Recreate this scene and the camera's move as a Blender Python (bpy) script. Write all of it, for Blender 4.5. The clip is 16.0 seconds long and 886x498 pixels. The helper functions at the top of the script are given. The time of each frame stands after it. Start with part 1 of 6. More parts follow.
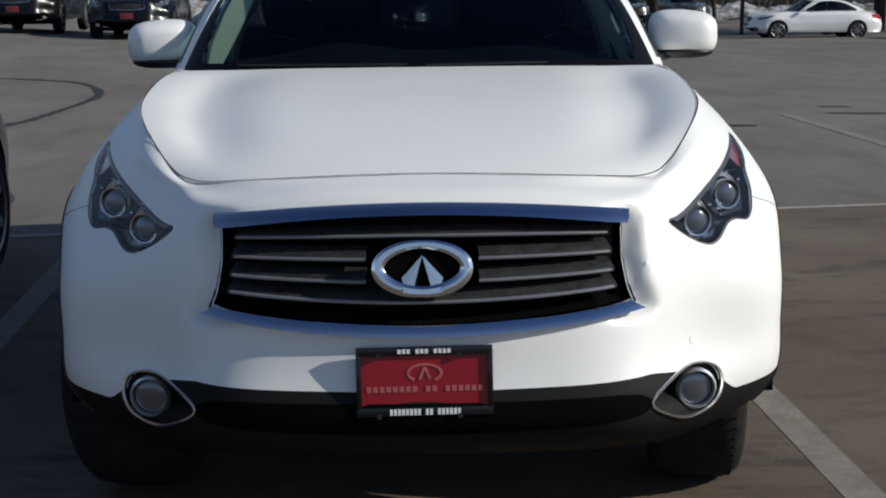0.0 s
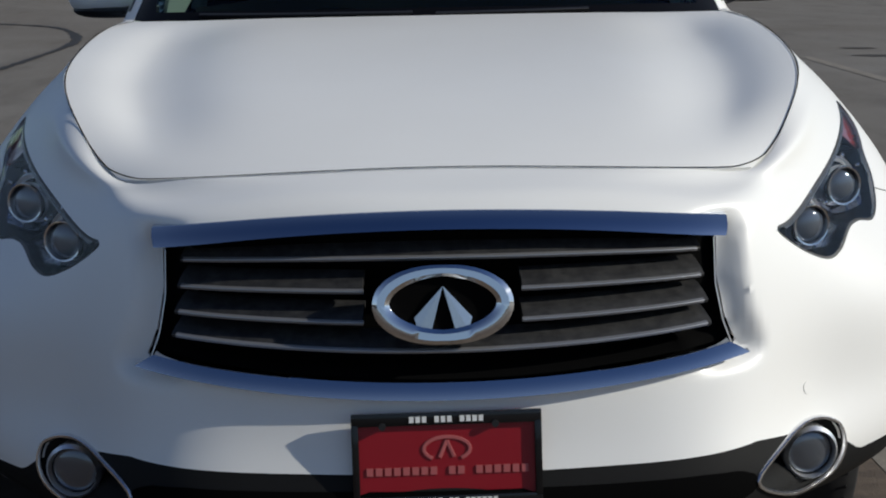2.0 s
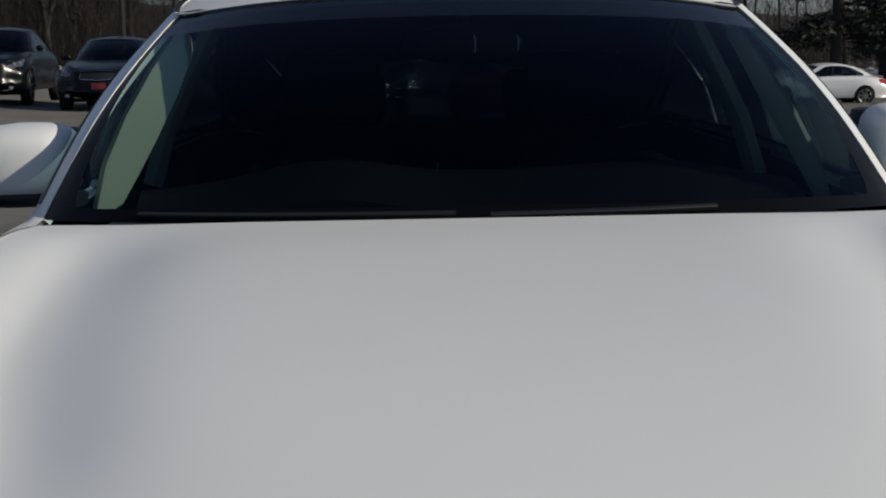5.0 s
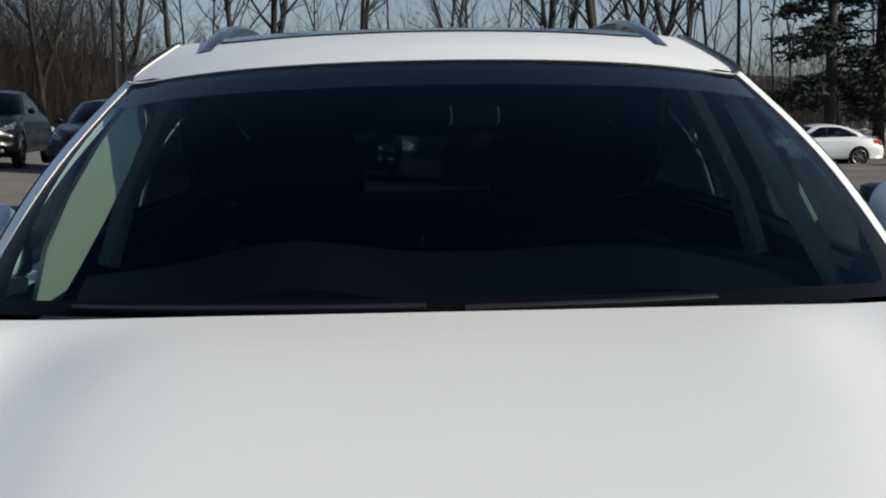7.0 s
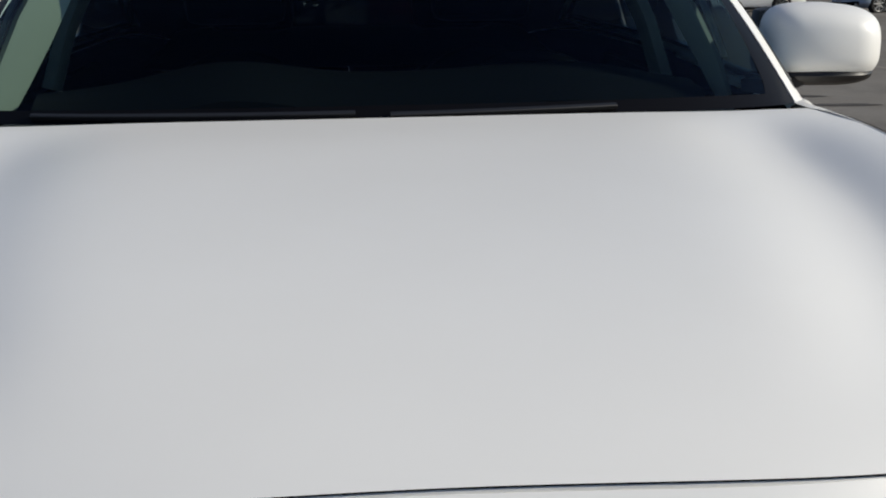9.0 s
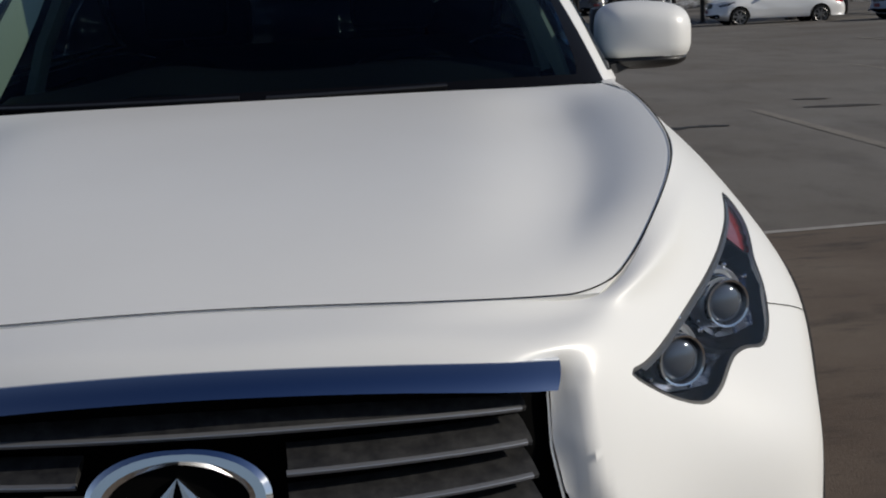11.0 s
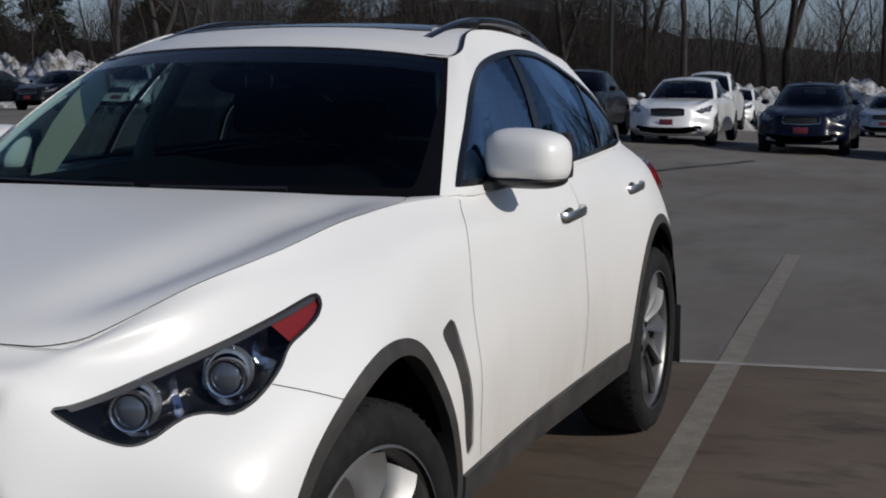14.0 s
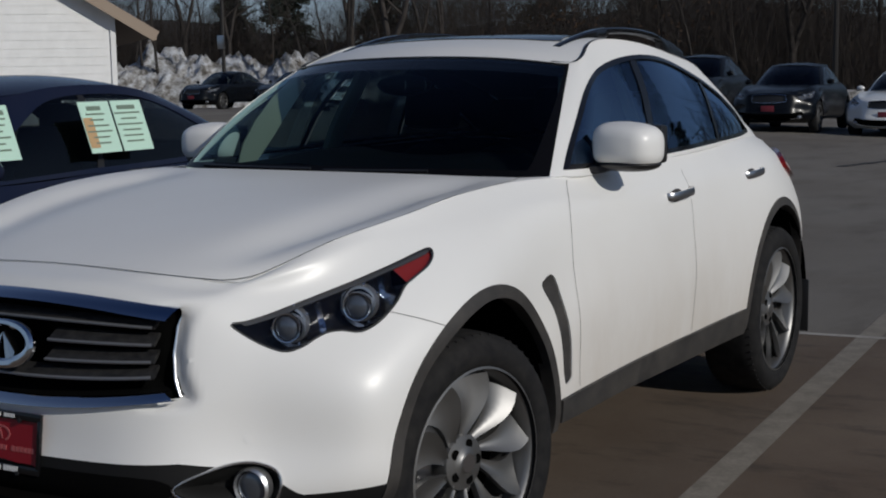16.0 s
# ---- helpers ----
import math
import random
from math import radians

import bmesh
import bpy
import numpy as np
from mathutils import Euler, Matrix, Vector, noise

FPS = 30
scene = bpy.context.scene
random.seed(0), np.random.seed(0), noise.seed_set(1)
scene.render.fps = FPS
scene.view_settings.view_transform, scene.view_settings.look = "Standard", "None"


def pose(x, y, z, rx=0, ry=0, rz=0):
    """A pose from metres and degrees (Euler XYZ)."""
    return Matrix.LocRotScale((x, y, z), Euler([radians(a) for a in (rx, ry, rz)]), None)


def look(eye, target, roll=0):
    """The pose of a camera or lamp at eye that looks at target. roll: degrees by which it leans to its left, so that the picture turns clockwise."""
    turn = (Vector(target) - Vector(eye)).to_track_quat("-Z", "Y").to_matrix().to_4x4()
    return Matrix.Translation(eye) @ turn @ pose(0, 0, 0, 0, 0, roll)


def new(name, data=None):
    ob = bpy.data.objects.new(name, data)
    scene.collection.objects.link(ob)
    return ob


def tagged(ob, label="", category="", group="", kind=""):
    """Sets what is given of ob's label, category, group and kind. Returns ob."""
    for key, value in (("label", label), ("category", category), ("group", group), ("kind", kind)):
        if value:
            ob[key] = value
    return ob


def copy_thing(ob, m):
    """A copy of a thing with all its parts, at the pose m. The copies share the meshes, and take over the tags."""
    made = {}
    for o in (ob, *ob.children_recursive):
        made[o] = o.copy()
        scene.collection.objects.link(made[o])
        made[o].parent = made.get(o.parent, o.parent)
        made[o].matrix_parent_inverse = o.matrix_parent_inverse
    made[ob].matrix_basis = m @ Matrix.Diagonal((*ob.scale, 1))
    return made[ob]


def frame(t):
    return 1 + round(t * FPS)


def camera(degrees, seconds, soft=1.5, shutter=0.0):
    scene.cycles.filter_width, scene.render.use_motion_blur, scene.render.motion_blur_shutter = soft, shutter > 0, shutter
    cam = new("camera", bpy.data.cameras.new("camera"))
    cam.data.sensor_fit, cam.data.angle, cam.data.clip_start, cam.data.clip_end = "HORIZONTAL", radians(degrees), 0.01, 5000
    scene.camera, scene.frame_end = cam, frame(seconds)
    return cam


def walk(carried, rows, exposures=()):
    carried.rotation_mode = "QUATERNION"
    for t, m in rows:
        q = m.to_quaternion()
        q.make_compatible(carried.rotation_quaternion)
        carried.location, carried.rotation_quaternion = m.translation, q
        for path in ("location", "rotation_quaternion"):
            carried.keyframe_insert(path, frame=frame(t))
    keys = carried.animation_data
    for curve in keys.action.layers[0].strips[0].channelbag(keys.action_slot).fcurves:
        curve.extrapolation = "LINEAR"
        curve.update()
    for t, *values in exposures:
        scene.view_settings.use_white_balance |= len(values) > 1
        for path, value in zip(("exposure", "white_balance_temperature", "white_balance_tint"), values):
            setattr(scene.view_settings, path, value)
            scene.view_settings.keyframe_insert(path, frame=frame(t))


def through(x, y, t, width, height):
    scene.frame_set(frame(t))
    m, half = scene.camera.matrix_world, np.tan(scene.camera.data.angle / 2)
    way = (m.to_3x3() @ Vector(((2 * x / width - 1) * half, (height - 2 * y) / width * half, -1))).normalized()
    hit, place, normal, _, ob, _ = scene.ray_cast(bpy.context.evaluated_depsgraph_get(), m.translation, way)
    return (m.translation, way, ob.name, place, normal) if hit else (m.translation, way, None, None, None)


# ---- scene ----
cam = camera(35.76, 16.0, soft=2.0)
walk(cam, [
    (0, look((0.001, -3.086, 1.501), (0.031, -1.127, 1.099), -0.64)),
    (0.5, look((-0.006, -2.881, 1.505), (0.010, -0.928, 1.075), -0.93)),
    (1, look((-0.004, -2.654, 1.491), (-0.000, -0.705, 1.041), -1.07)),
    (1.5, look((-0.014, -2.426, 1.486), (-0.005, -0.484, 1.011), -1.00)),
    (2, look((-0.037, -2.181, 1.460), (-0.002, -0.241, 0.974), -1.00)),
    (2.5, look((-0.042, -1.947, 1.457), (-0.003, -0.012, 0.952), -1.15)),
    (3, look((-0.056, -1.703, 1.446), (-0.011, 0.230, 0.934), -1.10)),
    (3.5, look((-0.030, -1.494, 1.449), (-0.013, 0.441, 0.943), -1.09)),
    (4, look((-0.008, -1.282, 1.442), (-0.025, 0.664, 0.978), -1.60)),
    (4.5, look((-0.081, -1.066, 1.470), (-0.062, 0.894, 1.070), -1.23)),
    (5, look((-0.120, -0.932, 1.499), (-0.072, 1.043, 1.188), -0.87)),
    (5.2, look((-0.118, -0.880, 1.502), (-0.065, 1.099, 1.222), -0.89)),
    (7.3, look((-0.066, -0.681, 1.517), (-0.009, 1.305, 1.293), -0.97)),
    (7.5, look((-0.064, -0.685, 1.515), (0.001, 1.299, 1.271), -0.98)),
    (8, look((-0.063, -0.695, 1.512), (0.029, 1.278, 1.201), -0.98)),
    (8.5, look((-0.084, -0.772, 1.501), (0.060, 1.181, 1.098), -0.52)),
    (8.7, look((-0.089, -0.822, 1.486), (0.072, 1.122, 1.047), -0.36)),
    (10.8, look((0.211, -1.658, 1.466), (0.255, 0.293, 1.026), -4.45)),
    (11, look((0.278, -1.635, 1.457), (0.351, 0.323, 1.052), -2.90)),
    (11.5, look((0.576, -1.740, 1.465), (0.589, 0.238, 1.165), -1.30)),
    (12, look((0.904, -1.755, 1.503), (0.775, 0.229, 1.282), -0.54)),
    (12.5, look((1.255, -1.820, 1.519), (0.897, 0.140, 1.339), -0.51)),
    (13, look((1.584, -1.834, 1.508), (1.109, 0.094, 1.277), -1.52)),
    (13.5, look((1.852, -1.753, 1.512), (1.273, 0.144, 1.249), 0.99)),
    (14, look((2.142, -1.848, 1.507), (1.429, 0.002, 1.249), -0.06)),
    (14.5, look((2.392, -2.041, 1.503), (1.578, -0.235, 1.226), -0.87)),
    (15, look((2.517, -2.149, 1.516), (1.627, -0.380, 1.239), -0.48)),
    (15.5, look((2.654, -2.318, 1.526), (1.696, -0.584, 1.258), -0.56)),
    (16, look((2.846, -2.528, 1.537), (1.831, -0.825, 1.276), -0.95)),
], exposures=[(0, -0.12, 6620, 6), (1, -0.04, 6570, 6), (2, -0.3, 6620, 6), (3.5, -0.18, 6870, 7), (4.2, -0.34, 6970, 7), (5, -0.53, 7020, 7), (5.6, -0.48, 7120, 6), (7.5, 0.17, 7070, 5), (8.1, 0.02, 7070, 5), (8.7, -0.07, 7020, 6), (10.8, -0.56, 6900, 8), (11.5, -0.66, 6720, 9), (12.5, -0.42, 6620, 9), (13.1, -0.45, 6570, 10), (14, -0.70, 6520, 10), (15, -0.94, 6470, 9), (16, -1.03, 6470, 9)])

# ---- daylight ----
SUN_EL, SUN_TO = radians(27), Vector((1.0, -0.22, 0)).normalized()
world = bpy.data.worlds.new("sky")
scene.world = world
world.use_nodes = True
wn = world.node_tree.nodes
sky = wn.new("ShaderNodeTexSky")
sky.sky_type = "NISHITA"
sky.sun_disc = False
sky.sun_elevation = SUN_EL
sky.sun_rotation = math.atan2(SUN_TO.x, SUN_TO.y)
sky.air_density, sky.dust_density, sky.ozone_density = 1.0, 0.15, 2.5
wn["Background"].inputs["Strength"].default_value = 0.115
hue = wn.new("ShaderNodeHueSaturation")
hue.inputs["Saturation"].default_value = 0.70
tint = wn.new("ShaderNodeMix")
tint.data_type, tint.blend_type = "RGBA", "MULTIPLY"
tint.inputs["Factor"].default_value = 0.94
where, split, height = wn.new("ShaderNodeTexCoord"), wn.new("ShaderNodeSeparateXYZ"), wn.new("ShaderNodeValToRGB")
# hazy blue-grey low down, clear above
height.color_ramp.elements[0].position, height.color_ramp.elements[0].color = 0.0, (0.36, 0.44, 0.66, 1)
height.color_ramp.elements[1].position, height.color_ramp.elements[1].color = 0.3, (0.80, 0.88, 1.0, 1)
deep = height.color_ramp.elements.new(1.0)
deep.color = (0.18, 0.34, 0.70, 1)
high = height.color_ramp.elements.new(0.62)
high.color = (0.62, 0.73, 0.97, 1)
for a_, b_ in ((where.outputs["Generated"], split.inputs[0]), (split.outputs["Z"], height.inputs[0]), (sky.outputs[0], hue.inputs["Color"]), (hue.outputs[0], tint.inputs["A"]), (height.outputs["Color"], tint.inputs["B"]), (tint.outputs["Result"], wn["Background"].inputs["Color"])):
    world.node_tree.links.new(a_, b_)
sun = new("sun", bpy.data.lights.new("sun", "SUN"))
sun.data.energy, sun.data.angle, sun.data.color = 4.8, radians(0.6), (1.0, 0.955, 0.89)
sun.matrix_world = look((0, 0, 30), Vector((0, 0, 30)) - (SUN_TO * math.cos(SUN_EL) + Vector((0, 0, math.sin(SUN_EL)))))


# ---- materials ----
def material(name, color=(0.5, 0.5, 0.5), rough=0.5, metal=0.0, **more):
    m = bpy.data.materials.new(name)
    m.use_nodes = True
    b = m.node_tree.nodes["Principled BSDF"]
    b.inputs["Base Color"].default_value = (*color, 1)
    b.inputs["Roughness"].default_value = rough
    b.inputs["Metallic"].default_value = metal
    for key, value in more.items():
        b.inputs[key.replace("_", " ").title().replace("Ior", "IOR").replace("Level", "Level")].default_value = value
    return m


def nodes_of(m):
    t = m.node_tree
    return t, t.nodes, t.links, t.nodes["Principled BSDF"]


def noise_node(m, scale, detail=4, rough=0.55, space="Object", stretch=None):
    t, n, l, b = nodes_of(m)
    c = n.new("ShaderNodeTexCoord")
    x = n.new("ShaderNodeTexNoise")
    x.inputs["Scale"].default_value, x.inputs["Detail"].default_value, x.inputs["Roughness"].default_value = scale, detail, rough
    if stretch:
        mp = n.new("ShaderNodeMapping")
        mp.inputs["Scale"].default_value = stretch
        l.new(c.outputs[space], mp.inputs[0])
        l.new(mp.outputs[0], x.inputs["Vector"])
    else:
        l.new(c.outputs[space], x.inputs["Vector"])
    return x


def ramp(m, source, stops):
    t, n, l, b = nodes_of(m)
    r = n.new("ShaderNodeValToRGB")
    e = r.color_ramp.elements
    while len(e) < len(stops):
        e.new(0.5)
    for k, (p, c) in enumerate(stops):
        e[k].position, e[k].color = p, (*c, 1) if len(c) == 3 else c
    l.new(source, r.inputs[0])
    return r


def mixed(m, a, b_, fac, mode="MIX"):
    t, n, l, b = nodes_of(m)
    x = n.new("ShaderNodeMix")
    x.data_type, x.blend_type = "RGBA", mode
    for sock, v in ((x.inputs["Factor"], fac), (x.inputs["A"], a), (x.inputs["B"], b_)):
        if hasattr(v, "links"):
            l.new(v, sock)
        elif isinstance(v, tuple):
            sock.default_value = (*v, 1)
        else:
            sock.default_value = v
    return x.outputs["Result"]


def bump(m, source, strength, distance=0.01):
    t, n, l, b = nodes_of(m)
    x = n.new("ShaderNodeBump")
    x.inputs["Strength"].default_value, x.inputs["Distance"].default_value = strength, distance
    l.new(source, x.inputs["Height"])
    if b.inputs["Normal"].links:
        l.new(b.inputs["Normal"].links[0].from_socket, x.inputs["Normal"])
    l.new(x.outputs[0], b.inputs["Normal"])
    return x


def paint(name, color, flake=0.0, dust=0.05, rough=0.32, low_dirt=0.0, coat=0.9, spec=0.5, haze=0.09):
    m = material(name, color, rough, coat_weight=coat, coat_roughness=haze, specular_ior_level=spec)
    t, n, l, b = nodes_of(m)
    big = noise_node(m, 2.3, 5)
    r = ramp(m, big.outputs["Fac"], [(0.35, (0, 0, 0)), (0.75, (dust, dust, dust))])
    col = mixed(m, color, (0.30, 0.25, 0.19), r.outputs["Color"])
    if low_dirt:
        c, sp = n.new("ShaderNodeTexCoord"), n.new("ShaderNodeSeparateXYZ")
        l.new(c.outputs["Object"], sp.inputs[0])
        up = n.new("ShaderNodeMapRange")
        up.inputs["From Min"].default_value, up.inputs["From Max"].default_value = 0.98, 0.40
        up.inputs["To Max"].default_value = low_dirt
        l.new(sp.outputs["Z"], up.inputs["Value"])
        # thrown up behind the front wheels
        back = n.new("ShaderNodeMapRange")
        back.inputs["From Min"].default_value, back.inputs["From Max"].default_value = 0.9, 1.5
        back.inputs["To Min"].default_value, back.inputs["To Max"].default_value = 0.15, 1.0
        l.new(sp.outputs["Y"], back.inputs["Value"])
        both = n.new("ShaderNodeMath")
        both.operation = "MULTIPLY"
        l.new(up.outputs[0], both.inputs[0])
        l.new(back.outputs[0], both.inputs[1])
        mu = n.new("ShaderNodeMath")
        mu.operation = "MULTIPLY"
        l.new(both.outputs[0], mu.inputs[0])
        l.new(noise_node(m, 3.5, 6, .65, stretch=(1, 1, .5)).outputs["Fac"], mu.inputs[1])
        col = mixed(m, col, (0.40, 0.31, 0.21), mu.outputs[0])
    l.new(col, b.inputs["Base Color"])
    return m


WHITE = paint("pearl_white_paint", (0.80, 0.795, 0.775), low_dirt=0.8, coat=0.6, haze=0.32, rough=0.5, spec=0.35)
CHROME = material("chrome", (0.78, 0.79, 0.81), 0.06, 1.0)
BRIGHT = material("brushed_chrome", (.74, .74, .75), .22, 1.0)
SATIN = material("satin_silver", (0.55, 0.55, 0.56), 0.28, 1.0)
ALLOY = material("alloy", (0.225, 0.223, 0.22), 0.46, 0.9)
BLACK = material("black_plastic", (0.012, 0.012, 0.013), 0.45)
GLOSSBLACK = material("gloss_black", (0.006, 0.006, 0.007), 0.12)
FRIT = material("windscreen_frit", (.004, .004, .005), .35, specular_ior_level=.10)
# near-black without gloss: the shade of hollows and gaps put into the colour
VOID = material("cavity_shade", (0.004, 0.004, 0.004), 0.9, specular_ior_level=0.0)
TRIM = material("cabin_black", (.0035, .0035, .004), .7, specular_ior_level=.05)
CLAD = material("grey_cladding", (0.045, 0.046, 0.048), 0.6)
cl = noise_node(CLAD, 9, 7, .7)
nodes_of(CLAD)[2].new(ramp(CLAD, cl.outputs["Fac"], [(0.3, (0.022, 0.021, 0.021)), (0.75, (0.062, 0.056, 0.050))]).outputs["Color"], nodes_of(CLAD)[3].inputs["Base Color"])
bump(CLAD, noise_node(CLAD, 900, 1).outputs["Fac"], 0.3, 0.001)
RUBBER = material("tyre_rubber", (0.018, 0.018, 0.019), 0.85, specular_ior_level=0.2)
rb = noise_node(RUBBER, 22, 5)
nodes_of(RUBBER)[2].new(ramp(RUBBER, rb.outputs["Fac"], [(0.35, (0.010, 0.010, 0.011)), (0.8, (0.024, 0.023, 0.022))]).outputs["Color"], nodes_of(RUBBER)[3].inputs["Base Color"])


def glass_mix(name, tint, through, gloss=0.02, straight=0.04, grazing=0.8, sky_sheen=(1, 1, 1)):
    """A thin pane: part clear, part mirror, by the angle."""
    m = bpy.data.materials.new(name)
    m.use_nodes = True
    n, l = m.node_tree.nodes, m.node_tree.links
    n.remove(n["Principled BSDF"])
    tr, gl, lw, pw, ma, mx = (n.new("ShaderNode" + k) for k in ("BsdfTransparent", "BsdfGlossy", "LayerWeight", "Math", "Math", "MixShader"))
    tr.inputs[0].default_value = tuple(c * through for c in tint) + (1,)
    gl.inputs["Roughness"].default_value = gloss
    gl.inputs["Color"].default_value = (*sky_sheen, 1)
    lw.inputs["Blend"].default_value = 0.5
    pw.operation, pw.inputs[1].default_value = "POWER", 4.0
    ma.operation, ma.inputs[1].default_value, ma.inputs[2].default_value = "MULTIPLY_ADD", grazing, straight
    l.new(lw.outputs["Facing"], pw.inputs[0])
    l.new(pw.outputs[0], ma.inputs[0])
    l.new(ma.outputs[0], mx.inputs[0])
    l.new(tr.outputs[0], mx.inputs[1])
    l.new(gl.outputs[0], mx.inputs[2])
    l.new(mx.outputs[0], n["Material Output"].inputs[0])
    return m


# the sky's blue is put into the mirror colour of these panes
WINDSCREEN = glass_mix("windscreen_glass", (0.76, 0.96, 0.95), 0.60, straight=0.021, grazing=0.30, sky_sheen=(.72, .86, 1))
TINTED = glass_mix("tinted_glass", (0.6, 0.7, 0.75), 0.08, straight=0.26, grazing=0.9, sky_sheen=(.55, .74, 1))
SHADEBAND = glass_mix("shade_band_glass", (0.22, 0.42, 0.80), 0.28)
SIDEGLASS = glass_mix("side_glass", (0.70, 0.92, 0.95), 0.45, straight=0.24, grazing=0.9, sky_sheen=(.55, .74, 1))
CLEAR = glass_mix("lamp_lens", (1, 1, 1), 0.96, straight=0.025, grazing=0.3)


# ---- mesh helpers ----
def natural(t, p, q):
    """A natural cubic spline through p at t, read at q."""
    t, p, q = np.asarray(t, float), np.asarray(p, float), np.asarray(q, float)
    n = len(t)
    h = np.diff(t)
    A = np.zeros((n, n))
    r = np.zeros((n,) + p.shape[1:])
    A[0, 0] = A[-1, -1] = 1
    for i in range(1, n - 1):
        A[i, i - 1], A[i, i], A[i, i + 1] = h[i - 1], 2 * (h[i - 1] + h[i]), h[i]
        r[i] = 6 * ((p[i + 1] - p[i]) / h[i] - (p[i] - p[i - 1]) / h[i - 1])
    m = np.linalg.solve(A, r.reshape(n, -1)).reshape(r.shape)
    k = np.clip(np.searchsorted(t, q) - 1, 0, n - 2)
    sh = (-1,) + (1,) * (p.ndim - 1)
    a, b, w = (t[k + 1] - q).reshape(sh), (q - t[k]).reshape(sh), h[k].reshape(sh)
    return m[k] * a ** 3 / (6 * w) + m[k + 1] * b ** 3 / (6 * w) + (p[k] / w - m[k] * w / 6) * a + (p[k + 1] / w - m[k + 1] * w / 6) * b


class Skin:
    """A smooth surface through rails, mirrored in x; knows column and row of each vertex."""

    def __init__(self, rails, nu, nv):
        net = np.array(rails, float)
        mir = net[:, :0:-1] * [-1, 1, 1]
        full = np.concatenate([mir, net], 1)
        m = net.shape[1] - 1
        chord = np.linalg.norm(np.diff(net, axis=1), axis=2).mean(0)
        pos = np.concatenate([[0], np.cumsum(chord)])
        t = np.concatenate([-pos[:0:-1], pos])
        half = np.interp(np.linspace(0, m, nu + 1), np.arange(m + 1), pos)
        half = pos[-1] * np.linspace(0, 1, nu + 1) * 0.5 + half * 0.5
        q = np.concatenate([-half[:0:-1], half])
        mid = np.stack([natural(t, r, q) for r in full])
        v = np.linspace(0, len(rails) - 1, nv + 1)
        g = natural(np.arange(len(rails)), mid, v)
        self.shape = g.shape[:2]
        self.V = g.reshape(-1, 3)
        self.col = np.tile(np.interp(np.abs(q), pos, np.arange(m + 1)), nv + 1)
        self.row = np.repeat(v, len(q))
        self.finish()

    def finish(self):
        r, c = self.shape
        i = np.arange(r * c).reshape(r, c)
        self.F = np.stack([i[:-1, :-1], i[:-1, 1:], i[1:, 1:], i[1:, :-1]], -1).reshape(-1, 4)
        g = self.V.reshape(r, c, 3)
        n = np.cross(np.gradient(g, axis=1), np.gradient(g, axis=0)).reshape(-1, 3)
        self.N = n / np.maximum(np.linalg.norm(n, axis=1), 1e-9)[:, None]

    def at(self, axis_a, a, axis_b, b, keep=None):
        """The surface's point and normal where two coordinates have the given values."""
        d = (self.V[:, axis_a] - a) ** 2 + (self.V[:, axis_b] - b) ** 2
        if keep is not None:
            d = np.where(keep, d, 9)
        k = np.argpartition(d, 28)[:28]
        c = 3 - axis_a - axis_b
        u, v = self.V[k, axis_a] - a, self.V[k, axis_b] - b
        M = np.stack([np.ones(28), u, v, u * u, u * v, v * v], 1)
        M = np.concatenate([M, np.diag([0, 0, 0, 1e-5, 1e-5, 1e-5])])
        f = np.linalg.lstsq(M, np.concatenate([self.V[k, c], np.zeros(6)]), rcond=None)[0]
        p, n = np.zeros(3), np.zeros(3)
        p[axis_a], p[axis_b], p[c] = a, b, f[0]
        n[axis_a], n[axis_b], n[c] = -f[1], -f[2], 1
        return p, n / np.linalg.norm(n)


def clip(V, F, ds):
    """Cuts faces to where every d in ds is positive; new vertices lie on the border."""
    extra = np.stack(ds, 1)
    A = np.concatenate([V, extra], 1)
    faces = [tuple(f) for f in F]
    for j in range(extra.shape[1]):
        d = A[:, 3 + V.shape[1] - 3 + j]
        out, made, add = [], {}, []
        n0 = len(A)
        pos = d > 0
        for f in faces:
            s = [pos[i] for i in f]
            if all(s):
                out.append(f)
            elif any(s):
                g = []
                for a, b in zip(f, f[1:] + f[:1]):
                    if pos[a]:
                        g.append(a)
                    if pos[a] != pos[b]:
                        e = (min(a, b), max(a, b))
                        if e not in made:
                            w = d[e[0]] / (d[e[0]] - d[e[1]])
                            made[e] = n0 + len(add)
                            add.append(A[e[0]] * (1 - w) + A[e[1]] * w)
                        g.append(made[e])
                if len(g) > 2:
                    out.append(tuple(g))
        if add:
            A = np.concatenate([A, np.array(add)])
        faces = out
    used = sorted({i for f in faces for i in f})
    new_id = {i: k for k, i in enumerate(used)}
    return A[used], [tuple(new_id[i] for i in f) for f in faces]


def inside(poly, a, b):
    """Signed distance to a closed outline, positive within."""
    p = np.asarray(poly, float)
    q = np.roll(p, -1, 0)
    pts = np.stack([a, b], 1)
    best, wind = np.full(len(a), 1e9), np.zeros(len(a), bool)
    for (x0, y0), (x1, y1) in zip(p, q):
        e = np.array([x1 - x0, y1 - y0])
        w = pts - [x0, y0]
        t = np.clip((w @ e) / max(e @ e, 1e-12), 0, 1)
        best = np.minimum(best, ((w - t[:, None] * e) ** 2).sum(1))
        c = ((y0 > b) != (y1 > b))
        with np.errstate(divide="ignore", invalid="ignore"):
            wind ^= c & (a < (x1 - x0) * (b - y0) / (y1 - y0 if y1 != y0 else 1e-12) + x0)
    return np.where(wind, 1, -1) * np.sqrt(best)


